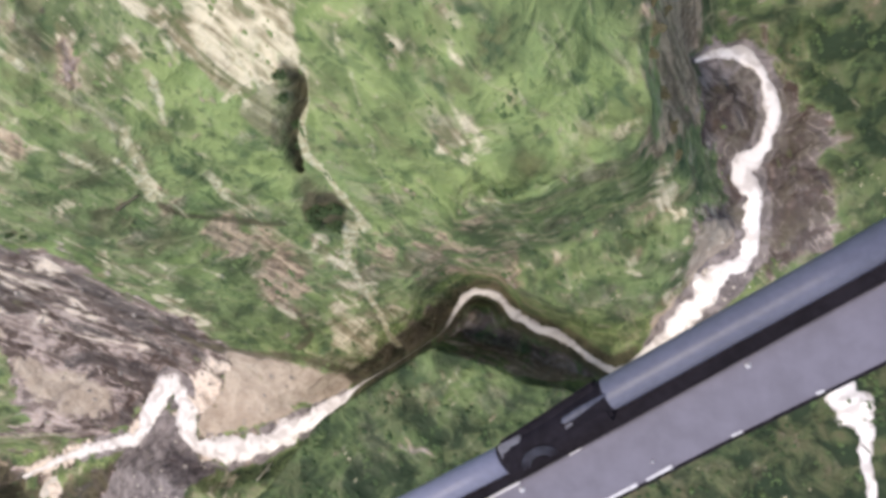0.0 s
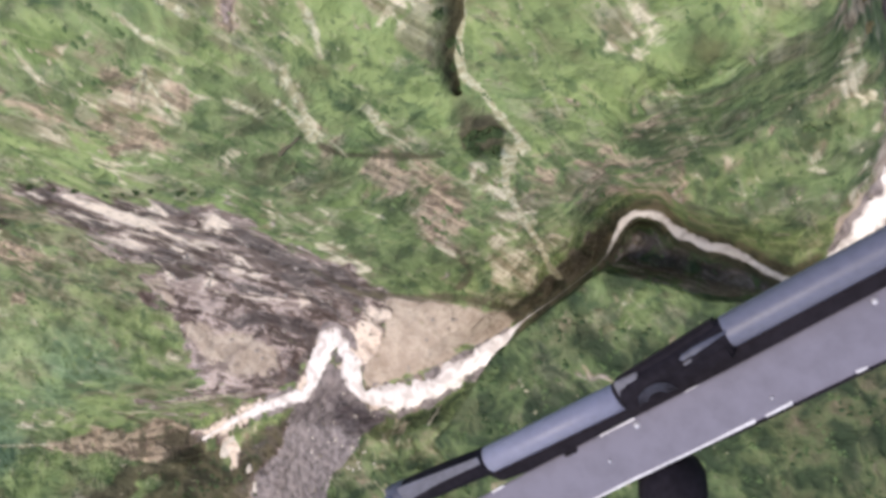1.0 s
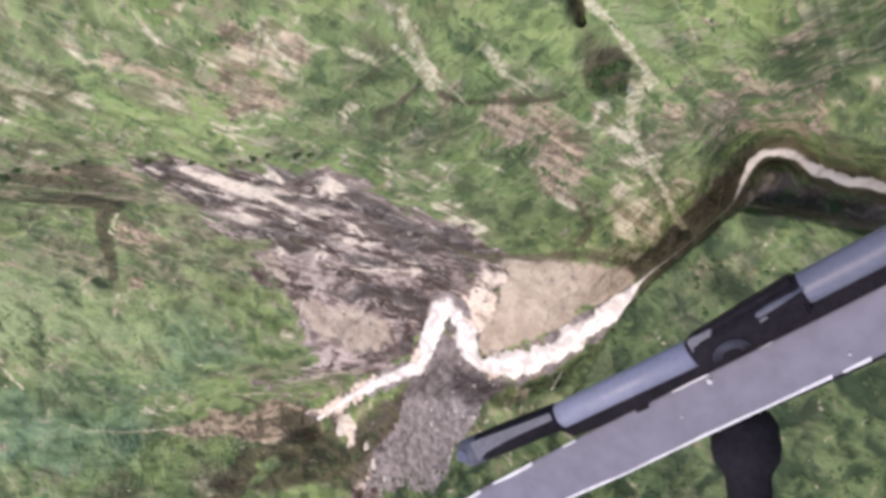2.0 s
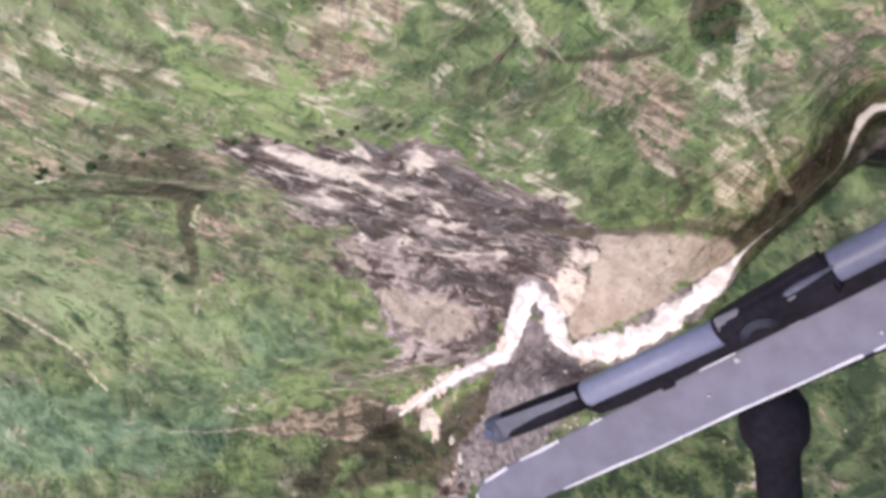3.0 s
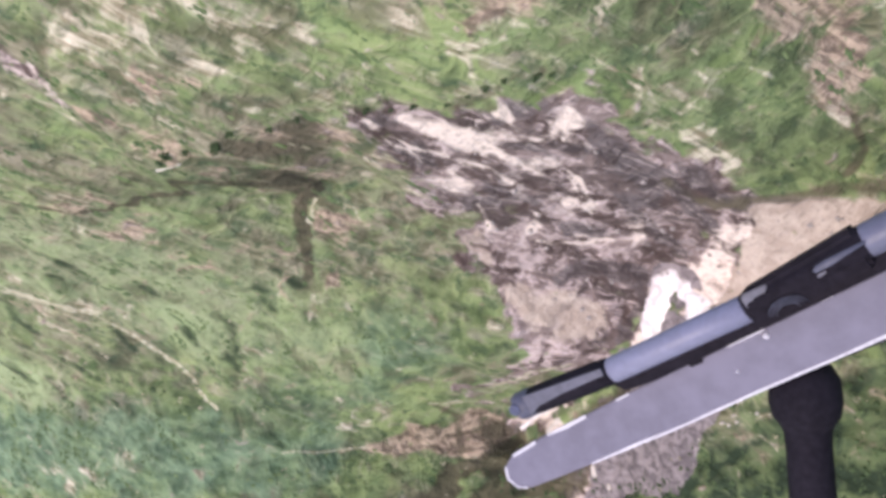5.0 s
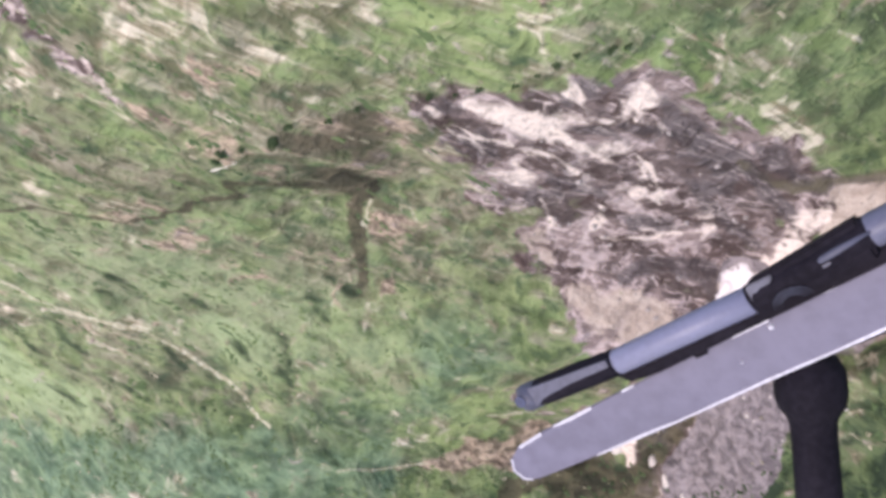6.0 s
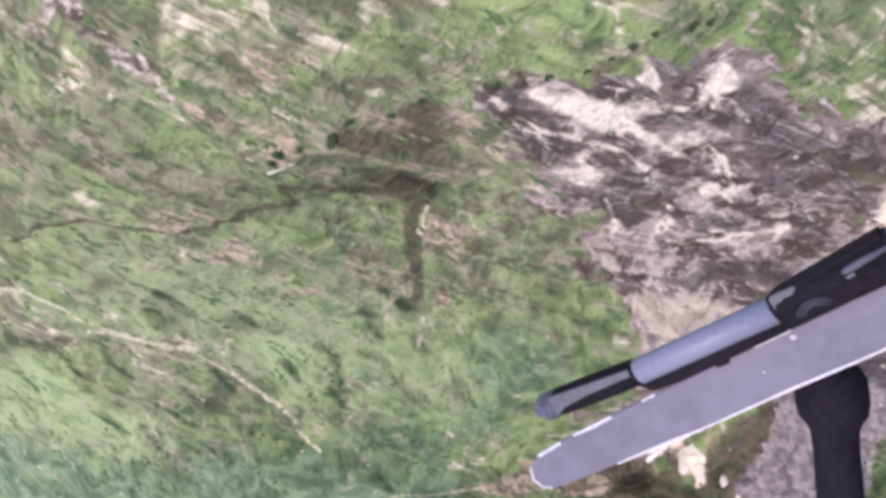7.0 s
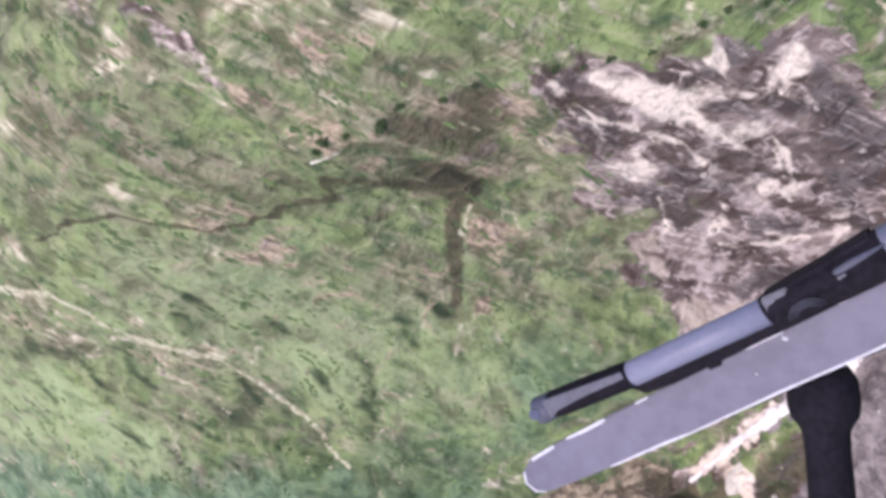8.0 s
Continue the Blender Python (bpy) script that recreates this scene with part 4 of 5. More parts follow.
def grid_mesh(name, xs, ys, height, mat, layers):
    nx, ny = len(xs), len(ys)
    gx, gy = np.meshgrid(xs, ys, indexing="ij")
    co = np.stack([gx, gy, height], -1).reshape(-1, 3).astype(np.float32)
    k = np.arange(nx * ny).reshape(nx, ny)
    quads = np.stack([k[:-1, :-1], k[1:, :-1], k[1:, 1:], k[:-1, 1:]], -1).reshape(-1, 4).astype(np.int32)
    me = bpy.data.meshes.new(name)
    me.vertices.add(len(co)), me.loops.add(quads.size), me.polygons.add(len(quads))
    me.vertices.foreach_set("co", co.ravel())
    me.loops.foreach_set("vertex_index", quads.ravel())
    me.polygons.foreach_set("loop_start", np.arange(0, quads.size, 4, dtype=np.int32))
    me.polygons.foreach_set("use_smooth", np.ones(len(quads), bool))
    me.materials.append(mat)
    for key, values in layers.items():
        me.attributes.new(key, "FLOAT", "POINT").data.foreach_set("value", values.astype(np.float32).ravel())
    me.update(calc_edges=True)
    return me


xs, ys = axis(-790, 190, 1.3, 4200), axis(-175, 165, 0.75, 4200)
gx, gy = np.meshgrid(xs, ys, indexing="ij")
_, dist, _, width = land(gx, gy)
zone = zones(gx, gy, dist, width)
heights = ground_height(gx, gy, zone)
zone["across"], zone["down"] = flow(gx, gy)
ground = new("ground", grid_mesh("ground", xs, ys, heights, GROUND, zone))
tagged(ground, "steep green mountainside with bare soil, landslide scar and gravel bars", "ground", kind="structure")


def course(points, step):
    """A smooth course through the points, about step metres apart."""
    p = np.array(points, float)
    p = np.vstack([2 * p[0] - p[1], p, 2 * p[-1] - p[-2]])
    out = []
    for k in range(1, len(p) - 2):
        n = max(2, int(np.linalg.norm(p[k + 1, :2] - p[k, :2]) / step))
        t = np.linspace(0, 1, n, endpoint=False)[:, None]
        out.append(0.5 * (2 * p[k] + (p[k + 1] - p[k - 1]) * t + (2 * p[k - 1] - 5 * p[k] + 4 * p[k + 1] - p[k + 2]) * t ** 2 + (3 * p[k] - p[k - 1] - 3 * p[k + 1] + p[k + 2]) * t ** 3))
    return np.vstack(out)


def ribbon(points, step, cross, silt_and_shade):
    """Running water on the ground along a course of x, y, level, width."""
    c = course(points, step)
    d = np.gradient(c[:, :2], axis=0)
    d /= np.linalg.norm(d, axis=1)[:, None]
    side = np.stack([-d[:, 1], d[:, 0]], 1)
    s = np.linspace(-1, 1, cross)
    k = np.arange(len(c)) * step
    left = c[:, 3] * 0.47 * (1 + 1.0 * fbm(k, k * 0 + 3, 16, 4, 7) + 0.6 * fbm(k, k * 0 + 5, 5, 3, 17))
    right = c[:, 3] * 0.47 * (1 + 1.0 * fbm(k, k * 0 + 9, 13, 4, 8) + 0.6 * fbm(k, k * 0 + 7, 5, 3, 18))
    off = np.where(s[None] < 0, left[:, None], right[:, None]) * s[None]
    px, py = c[:, 0, None] + side[:, 0, None] * off, c[:, 1, None] + side[:, 1, None] * off
    pz = ground_height(px, py) + 0.75 * (1 - np.abs(s[None]) ** 3) - 0.2 + 0.25 * fbm(px, py, 2.5, 3, 15)
    n = len(c)
    idx = np.arange(n * cross).reshape(n, cross)
    faces = np.stack([idx[:-1, :-1], idx[1:, :-1], idx[1:, 1:], idx[:-1, 1:]], -1).reshape(-1, 4).tolist()
    return np.stack([px, py, pz], -1).reshape(-1, 3), faces, {"silt_and_shade": np.repeat(silt_and_shade(c), cross), "edge": np.tile(np.abs(s), n)}


# The gorge's shade is painted into the water here, strongest in the slot.
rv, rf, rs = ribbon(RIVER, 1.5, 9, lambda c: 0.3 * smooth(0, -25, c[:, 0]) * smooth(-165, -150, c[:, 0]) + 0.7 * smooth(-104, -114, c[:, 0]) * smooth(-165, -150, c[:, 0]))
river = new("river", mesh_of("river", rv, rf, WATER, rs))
tagged(river, "white foaming mountain torrent winding along the gorge floor", "river", kind="structure")
SIDE_STREAM = [(86, -14, 0, 8), (91, -25, 0, 18), (98, -38, 0, 20), (101, -50, 0, 12), (102, -61, 0, 6), (105, -78, 0, 6), (108, -110, 0, 6)]
rv, rf, rs = ribbon(SIDE_STREAM, 1.5, 7, lambda c: np.zeros(len(c)))
side_stream = new("side_stream", mesh_of("side_stream", rv, rf, WATER, rs))
tagged(side_stream, "white side stream falling down the grassy bank", "stream", kind="structure")

def part(name, bm, mat, parent=None, label=""):
    """One bmesh as one mesh object, under a thing or a part."""
    me = bpy.data.meshes.new(name)
    bm.normal_update()
    bm.to_mesh(me)
    bm.free()
    me.materials.append(mat)
    ob = new(name, me)
    ob.parent = parent
    return tagged(ob, label)


def lathe(profile, sides=20, centre=(0, 0), closed=True):
    """A round solid along x from (x, radius) pairs."""
    bm = bmesh.new()
    rings = []
    for x, r in profile:
        rings.append([bm.verts.new((x, centre[0] + r * math.cos(2 * math.pi * k / sides), centre[1] + r * math.sin(2 * math.pi * k / sides))) for k in range(sides)])
    for a, b in zip(rings, rings[1:]):
        for k in range(sides):
            f = bm.faces.new((a[k], b[k], b[(k + 1) % sides], a[(k + 1) % sides]))
            f.smooth = True
    if closed:
        bm.faces.new(rings[0]), bm.faces.new(rings[-1])
    bmesh.ops.recalc_face_normals(bm, faces=bm.faces)
    return bm


def prism(outline, low, high, bevel=0.0):
    """A plate with the outline (x, y) between two heights."""
    bm = bmesh.new()
    a, b = [bm.verts.new((x, y, low)) for x, y in outline], [bm.verts.new((x, y, high)) for x, y in outline]
    n = len(outline)
    bm.faces.new(a), bm.faces.new(b)
    for k in range(n):
        bm.faces.new((a[k], a[(k + 1) % n], b[(k + 1) % n], b[k]))
    bmesh.ops.recalc_face_normals(bm, faces=bm.faces)
    if bevel:
        bmesh.ops.bevel(bm, geom=[e for e in bm.edges], offset=bevel, segments=2, affect="EDGES")
    return bm


def box(x0, x1, y0, y1, z0, z1, bevel=0.004):
    return prism([(x0, y0), (x1, y0), (x1, y1), (x0, y1)], z0, z1, bevel)


def bent(bm):
    """Bends a length of the rail sideways to fit the camera's view."""
    for v in bm.verts:
        v.co.y += float(np.interp(v.co.x, SWEEP_X, SWEEP_Y))
    return bm


SWEEP_X, SWEEP_Y = (-1.3, -0.93, -0.60, -0.38, -0.20, -0.04, 0.42, 0.80), (-0.045, -0.032, -0.024, -0.016, 0.002, 0.009, 0.009, -0.012)
UPPER_EDGE = [(-1.3, 0.048), (-0.88, 0.061), (-0.38, 0.080), (0.0, 0.091), (0.33, 0.101), (0.63, 0.115), (0.85, 0.127), (0.975, 0.142)]
LOWER_EDGE = [(-1.3, 0.219), (-1.04, 0.224), (-0.63, 0.231), (-0.28, 0.242), (0.06, 0.252), (0.38, 0.266), (0.60, 0.270), (0.84, 0.273), (0.97, 0.272)]


def edge_at(edge, x):
    return float(np.interp(x, *zip(*edge)))


def rub(edge, x, length, inward, width, board):
    """A strip of an edge rubbed down to bright metal."""
    xs = np.linspace(x, x - length, max(2, int(length / 0.05)))
    rng = random.Random(round(x * 1000))
    outer = [(a, edge_at(edge, a) - 0.001 * inward) for a in xs]
    inner = [(a, edge_at(edge, a) + inward * width * rng.uniform(0.5, 1.2)) for a in xs[::-1]]
    part("worn_edge", prism(outer + inner, -0.0565, -0.0535), WORN, board, "bare bright metal edge")


def skid():
    """A helicopter's landing gear rail: x runs to its toe, z faces the cabin."""
    thing = new("landing_skid")
    back = -1.3
    part("tube", bent(lathe([(back, 0.046), (-1.0, 0.046), (-0.7, 0.046), (-0.40, 0.046), (-0.385, 0.043)])), GREY_PAINT, thing, "thick grey painted tube")
    clamp = part("clamp", bent(lathe([(-0.40, 0.040), (-0.39, 0.046), (-0.22, 0.045), (-0.06, 0.044), (-0.035, 0.038)])), BLACK, thing, "black rubber clamp with wires")
    part("bracket", bent(prism([(-0.385, -0.052), (-0.05, -0.047), (-0.04, 0.060), (-0.385, 0.066)], -0.05, 0.034, 0.010)), BLACK, clamp)
    part("pin", bent(lathe([(-0.40, 0.010), (-0.30, 0.013), (-0.262, 0.012), (-0.25, 0.008), (-0.247, 0.0)], 10, (-0.004, 0.036))), CAP, clamp, "grey metal pin")
    part("pin_head", bent(box(-0.285, -0.25, -0.004, 0.022, 0.026, 0.044, 0.006)), CAP, clamp, "grey metal pin head")
    part("collar", bent(prism([(-0.130, -0.036), (-0.052, -0.040), (-0.046, 0.004), (-0.075, 0.004), (-0.085, -0.014), (-0.120, -0.014)], 0.018, 0.042, 0.004)), CAP, clamp, "dull grey collar")
    for k in range(3):
        bm = bmesh.new()
        ring = 12
        loops = []
        for a in range(ring + 1):
            w = math.pi * a / ring
            c = Vector((-0.145 - 0.034 * math.cos(w) * (1 + 0.30 * k), 0.060 - 0.022 * math.sin(w) * (1 + 0.35 * k), 0.034 + 0.010 * math.sin(w)))
            loops.append([bm.verts.new(c + Vector((0.0, 0.0022 * math.cos(q), 0.0022 * math.sin(q)))) for q in (0, 2.1, 4.2)])
        for p, q in zip(loops, loops[1:]):
            for i in range(3):
                bm.faces.new((p[i], q[i], q[(i + 1) % 3], p[(i + 1) % 3]))
        part("wire", bm, CAP, clamp)
    part("sleeve", bent(lathe([(-0.040, 0.036), (-0.036, 0.041), (0.2, 0.041), (0.424, 0.041), (0.430, 0.038)], 24, (0.003, 0))), SLEEVE_PAINT, thing, "smooth light grey sleeve")
    toe = part("toe", bent(lathe([(0.430, 0.037), (0.435, 0.044), (0.60, 0.047), (0.73, 0.047), (0.75, 0.040)], 24, (0.003, 0))), BLACK, thing, "black rubber toe")
    part("strip", bent(prism([(0.745, -0.030), (0.745, 0.036), (0.705, 0.018), (0.60, 0.006), (0.438, 0.000), (0.438, -0.022), (0.6, -0.026)], 0.012, 0.048)), CAP, toe, "dull grey strip")
    bm = bent(lathe([(0.720, 0.034), (0.735, 0.047), (0.790, 0.048), (0.808, 0.040), (0.815, 0.022)], 24, (0.003, 0)))
    bmesh.ops.rotate(bm, verts=bm.verts, cent=(0.75, 0, 0), matrix=Matrix.Rotation(radians(-24), 3, "Y"))
    part("end_cap", bm, CAP, toe, "scuffed blue-grey cap")
    part("cap_bolt", bent(prism([(0.785 + 0.020 * math.cos(0.5236 * a), 0.020 * math.sin(0.5236 * a)) for a in range(12)], 0.02, 0.063)), CAP_BLUE, toe, "round blue bolt head")
    # Black filler standing in for the shade between tube and board.
    part("gap_filler", prism([(back, -0.02), *[(x, y - 0.004) for x, y in UPPER_EDGE[:5]], (0.43, 0.090), (0.47, 0.05), (0.45, 0.03), (0.0, 0.02)], -0.062, -0.014, 0.004), BLACK, thing, "black filler for the shaded gap between tube and board")
    board = part("step_board", prism([*UPPER_EDGE, (1.030, 0.172), (1.045, 0.215), (1.022, 0.256), *LOWER_EDGE[::-1]], -0.075, -0.055, 0.004), BOARD_PAINT, thing, "flat grey step board with worn bright edges")
    part("bracket_foot", box(0.175, 0.220, 0.085, 0.110, -0.056, -0.046, 0.003), BLACK, board, "small black bracket foot")
    part("trim", prism([(x, y - 0.002) for x, y in LOWER_EDGE[:4]] + [(-0.10, 0.250), *[(x, y + 0.011) for x, y in LOWER_EDGE[:4]][::-1]], -0.094, -0.062, 0.003), BLACK, board, "black rubber edge trim")
    for x, n in ((0.70, 0.38), (0.32, 0.32), (0.0, 0.33), (-0.36, 0.08), (-0.62, 0.03), (-0.86, 0.02)):
        rub(LOWER_EDGE, x, n, -1, 0.008, board)
    for x, n in ((0.97, 0.11), (0.80, 0.17), (0.50, 0.05), (0.09, 0.12), (-0.20, 0.04)):
        rub(UPPER_EDGE, x, n, 1, 0.010 if n > 0.1 else 0.005, board)
    part("worn_tip", prism([(1.030, 0.172), (1.0455, 0.215), (1.0225, 0.256), (0.985, 0.270), (0.985, 0.265), (1.015, 0.252), (1.037, 0.215), (1.022, 0.175)], -0.0562, -0.0535), WORN, board, "bare bright metal edge")
    for x, y, r in ((-0.026, 0.113, 0.010), (0.101, 0.174, 0.005), (-0.75, 0.085, 0.009), (-0.40, 0.20, 0.005)):
        part("bolt", lathe([(-0.0555, r), (-0.050, r * 0.8), (-0.049, 0.0)], 10), WORN, board).matrix_local = Matrix.Translation((x, y, 0)) @ pose(0, 0, 0, 0, -90, 0)
    strut = part("strut", lathe([(-0.10, 0.050), (-0.085, 0.078), (-0.045, 0.099), (0.02, 0.102), (0.06, 0.094), (0.085, 0.076), (0.105, 0.067), (0.16, 0.064), (0.9, 0.070)], 28), BLACK, thing, "black rubber covered strut")
    strut.matrix_local = Matrix.Translation((-0.003, 0.330, -0.145)) @ Vector(STRUT_WAY).to_track_quat("X", "Z").to_matrix().to_4x4()
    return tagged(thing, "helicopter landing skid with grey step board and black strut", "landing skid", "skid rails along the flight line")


STRUT_WAY = (0.40, 0.90, 0.17)
# Rear length stretched to keep rail in view between one copy and the next.
REAR = 10.8


def rear_rail(thing):
    """The straight length behind the clamp, with its own board and gap filler."""
    tube = part("rear_tube", lathe([(-REAR, 0.040), (-REAR + 0.01, 0.046), (0.0, 0.046)]), GREY_PAINT, thing, "long grey painted tube")
    # The same stand-in for shade, along the rear length.
    part("rear_gap_filler", box(-REAR, 0.0, 0.02, 0.088, -0.062, -0.010, 0.006), BLACK, tube, "black filler for the shaded gap between tube and board")
    part("board", prism([(-REAR, 0.093), (0, 0.093), (0, 0.264), (-REAR, 0.264)], -0.075, -0.055, 0.003), BOARD_PAINT, tube, "flat grey step board")
    part("trim", box(-REAR, 0, 0.2665, 0.276, -0.092, -0.060, 0.004), BLACK, tube, "black rubber edge trim")
    part("edge", prism([(-REAR, 0.263), (0, 0.263), (0, 0.2665), (-REAR, 0.2665)], -0.0565, -0.0525), WORN, tube, "bare bright metal edge")


# The helicopter's skid, seen past the open door all along the flight: one copy per camera row, placed from that row's
# pose to fit the view, with a gap at each toe.
VIEW_OFFSETS = [(0.137, -0.609, -2.341), (0.305, -0.517, -2.36), (0.473, -0.433, -2.371), (0.61, -0.354, -2.386), (0.688, -0.309, -2.382), (0.725, -0.282, -2.365), (0.755, -0.244, -2.351), (0.796, -0.193, -2.343), (0.816, -0.197, -2.321),
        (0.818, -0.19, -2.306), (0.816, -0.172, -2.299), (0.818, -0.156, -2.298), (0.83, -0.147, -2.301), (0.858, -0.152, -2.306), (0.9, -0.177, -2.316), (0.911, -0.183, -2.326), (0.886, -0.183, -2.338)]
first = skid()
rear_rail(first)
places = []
for (t, *row), view_offset in zip(ROWS, VIEW_OFFSETS):
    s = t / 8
    places.append(pose(*row) @ pose(*view_offset, 8.3 * s * s - 13.09 * s + 11.99, -30.28 * s * s + 46.75 * s + 16.94, -1.59 * s * s + 3.97 * s - 148.37))
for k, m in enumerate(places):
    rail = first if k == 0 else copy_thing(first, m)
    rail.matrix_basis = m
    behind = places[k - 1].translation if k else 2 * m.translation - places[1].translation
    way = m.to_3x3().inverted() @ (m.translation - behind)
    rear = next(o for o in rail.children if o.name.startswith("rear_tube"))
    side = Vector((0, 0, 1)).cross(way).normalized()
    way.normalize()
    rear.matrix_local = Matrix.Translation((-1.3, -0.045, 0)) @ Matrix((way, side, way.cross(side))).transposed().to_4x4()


def blobs(places, sizes, mat, name, seed, flat=0.7, spikes=0.35, stretch=0.8, turn=None, hug=True):
    """Many small ragged clumps in one mesh, each with an uneven outline."""
    rng = np.random.default_rng(seed)
    base = bmesh.new()
    bmesh.ops.create_icosphere(base, subdivisions=1, radius=1.0)
    v0 = np.array([v.co[:] for v in base.verts])
    f0 = np.array([[v.index for v in f.verts] for f in base.faces])
    base.free()
    n, k = len(places), len(v0)
    r = 1 + spikes * rng.uniform(-1, 1, (n, k))
    a = rng.uniform(0, 6.283, n) if turn is None else turn + rng.normal(0, 0.3, n)
    c, s = np.cos(a)[:, None], np.sin(a)[:, None]
    vx, vy, vz = v0[None, :, 0] * r, v0[None, :, 1] * r * stretch, v0[None, :, 2] * r * flat
    dx, dy = vx * c - vy * s, vx * s + vy * c
    if hug:
        x, y = np.asarray(places)[:, 0], np.asarray(places)[:, 1]
        rise_x, rise_y = ground_height(x + 2, y) - ground_height(x - 2, y), ground_height(x, y + 2) - ground_height(x, y - 2)
        vz = vz + np.clip(dx * rise_x[:, None] / 4 + dy * rise_y[:, None] / 4, -3, 3)
    out = np.stack([dx, dy, vz], -1) * np.asarray(sizes)[:, None, None] + np.asarray(places)[:, None, :]
    faces = (f0[None] + (np.arange(n) * k)[:, None, None]).reshape(-1, 3)
    return mesh_of(name, out.reshape(-1, 3).tolist(), faces.tolist(), mat, shade=False)


def straggling(places, sizes, seed, reach, turn, share=6):
    """Each clump as several smaller ones, strung out down the slope."""
    rng = np.random.default_rng(seed)
    p, r = np.repeat(places, share, 0), np.repeat(sizes, share)
    n = len(p)
    a = np.repeat(turn, share) + rng.normal(0, 0.15, n)
    along_it, beside_it = r * reach * rng.uniform(-1, 1, n), 0.45 * r * rng.normal(0, 1, n)
    x, y = p[:, 0] - np.sin(a) * along_it + np.cos(a) * beside_it, p[:, 1] + np.cos(a) * along_it + np.sin(a) * beside_it
    return np.stack([x, y, ground_height(x, y)], -1), r * rng.uniform(0.28, 0.62, n)


def scatter(count, seed, keep):
    rng = np.random.default_rng(seed)
    x, y = rng.uniform(-780, 160, count), rng.uniform(-160, 150, count)
    _, d, _, w = land(x, y)
    z = zones(x, y, d, w)
    ok = keep(x, y, d, w, z, rng)
    x, y = x[ok], y[ok]
    return np.stack([x, y, ground_height(x, y)], -1), rng


def lump(seed, size, rough=0.28, subdivisions=2, flat=1.0):
    """A rounded, uneven lump, such as a boulder."""
    bm = bmesh.new()
    bmesh.ops.create_icosphere(bm, subdivisions=subdivisions, radius=1.0)
    rng = np.random.default_rng(seed)
    stretch, shift = rng.uniform(0.7, 1.25, 3), Vector(rng.uniform(-50, 50, 3))
    for v in bm.verts:
        k = 1 + rough * noise.noise(v.co * 1.3 + shift) * 2 + rough * 0.5 * noise.noise(v.co * 3.1 + shift)
        v.co = Vector((v.co.x * stretch[0], v.co.y * stretch[1], v.co.z * stretch[2] * flat)) * (k * size)
    for f in bm.faces:
        f.smooth = False
    return bm


def at_ground(x, y, sink=0.0):
    return Vector((x, y, float(ground_height(np.array([x], float), np.array([y], float))[0]) - sink))


def boulders(name, label, mat, group, places, seed):
    for k, (x, y, size) in enumerate(places):
        ob = part(name, lump(seed + k, size, 0.25), mat)
        ob.location = at_ground(x, y, size * 0.25)
        tagged(ob, label, "boulder", group)


def sown(count, seed, x0, x1, y0, y1, low, high):
    rng = np.random.default_rng(seed)
    return [(x, y, s) for x, y, s in zip(rng.uniform(x0, x1, count), rng.uniform(y0, y1, count), low + (high - low) * rng.uniform(0, 1, count) ** 2.5)]


boulders("boulder", "grey river boulder half sunk in the sand bar", STONE, "boulders on the sand bar", sown(26, 41, -270, -195, -58, -18, 0.5, 1.5), 100)
boulders("boulder", "pale boulder lying on the grey gravel bar", PALE_STONE, "boulders on the gravel bar", sown(30, 42, -318, -262, -118, -66, 0.6, 1.9), 200)
boulders("boulder", "pale stone block stranded beside the torrent", PALE_STONE, "boulders by the torrent", sown(16, 43, 30, 62, 14, 48, 0.5, 1.8), 300)
boulders("boulder", "dark rock sticking out of the landslide scar", STONE, "rocks on the landslide", sown(46, 44, -370, -265, -45, 35, 0.7, 2.2), 400)


def slab(x, y, size, turn, seed):
    bm = lump(seed, size, 0.18, 2, 0.5)
    bmesh.ops.scale(bm, vec=(1.7, 0.9, 1.0), verts=bm.verts)
    bmesh.ops.rotate(bm, verts=bm.verts, matrix=Matrix.Rotation(radians(turn), 3, "Z"))
    ob = part("rock_slab", bm, PALE_STONE)
    ob.location = at_ground(x, y, size * 0.1)
    tagged(ob, "pale bare rock slab at the foot of the torrent", "rock", "pale slabs by the gully")


for k, (x, y, size, turn) in enumerate([(-412, -108, 4.0, 60), (-404, -100, 2.5, 20), (-392, -122, 3.0, 75), (-386, -134, 2.8, 80), (-378, -144, 2.4, 70)]):
    slab(x, y, size, turn, 500 + k)


def fallen_trunk(a, b, radius, mat, label):
    """A broken, tapering trunk with stubs of branches, lying from a to b."""
    p, q = at_ground(*a, -radius * 0.6), at_ground(*b, -radius * 0.6)
    length = (q - p).length
    bm = lathe([(0, radius * 0.7), (0.05 * length, radius), (0.4 * length, radius * 0.85), (0.8 * length, radius * 0.6), (length, radius * 0.3)], 10)
    for v in bm.verts:
        v.co += Vector((0, 0.5, 0.3)) * radius * noise.noise(v.co * 0.5)
    trunk = part("fallen_trunk", bm, mat)
    trunk.matrix_basis = Matrix.Translation(p) @ (q - p).to_track_quat("X", "Z").to_matrix().to_4x4()
    for k, (s, side) in enumerate(((0.3, 1), (0.5, -1), (0.68, 1))):
        stub = part("branch", lathe([(0, radius * 0.35), (length * 0.18, radius * 0.12)], 7), mat, trunk)
        stub.matrix_local = Matrix.Translation((s * length, 0, 0)) @ pose(0, 0, 0, 0, -20, 55 * side)
    tagged(trunk, label, "fallen tree")


fallen_trunk((-208, 51), (-196, 56), 1.3, DARK_WOOD, "dark rotten fallen trunk lying on the green slope")
fallen_trunk((-424, 55), (-412, 54.5), 0.9, WOOD, "bleached fallen trunk lying across the dark gully")
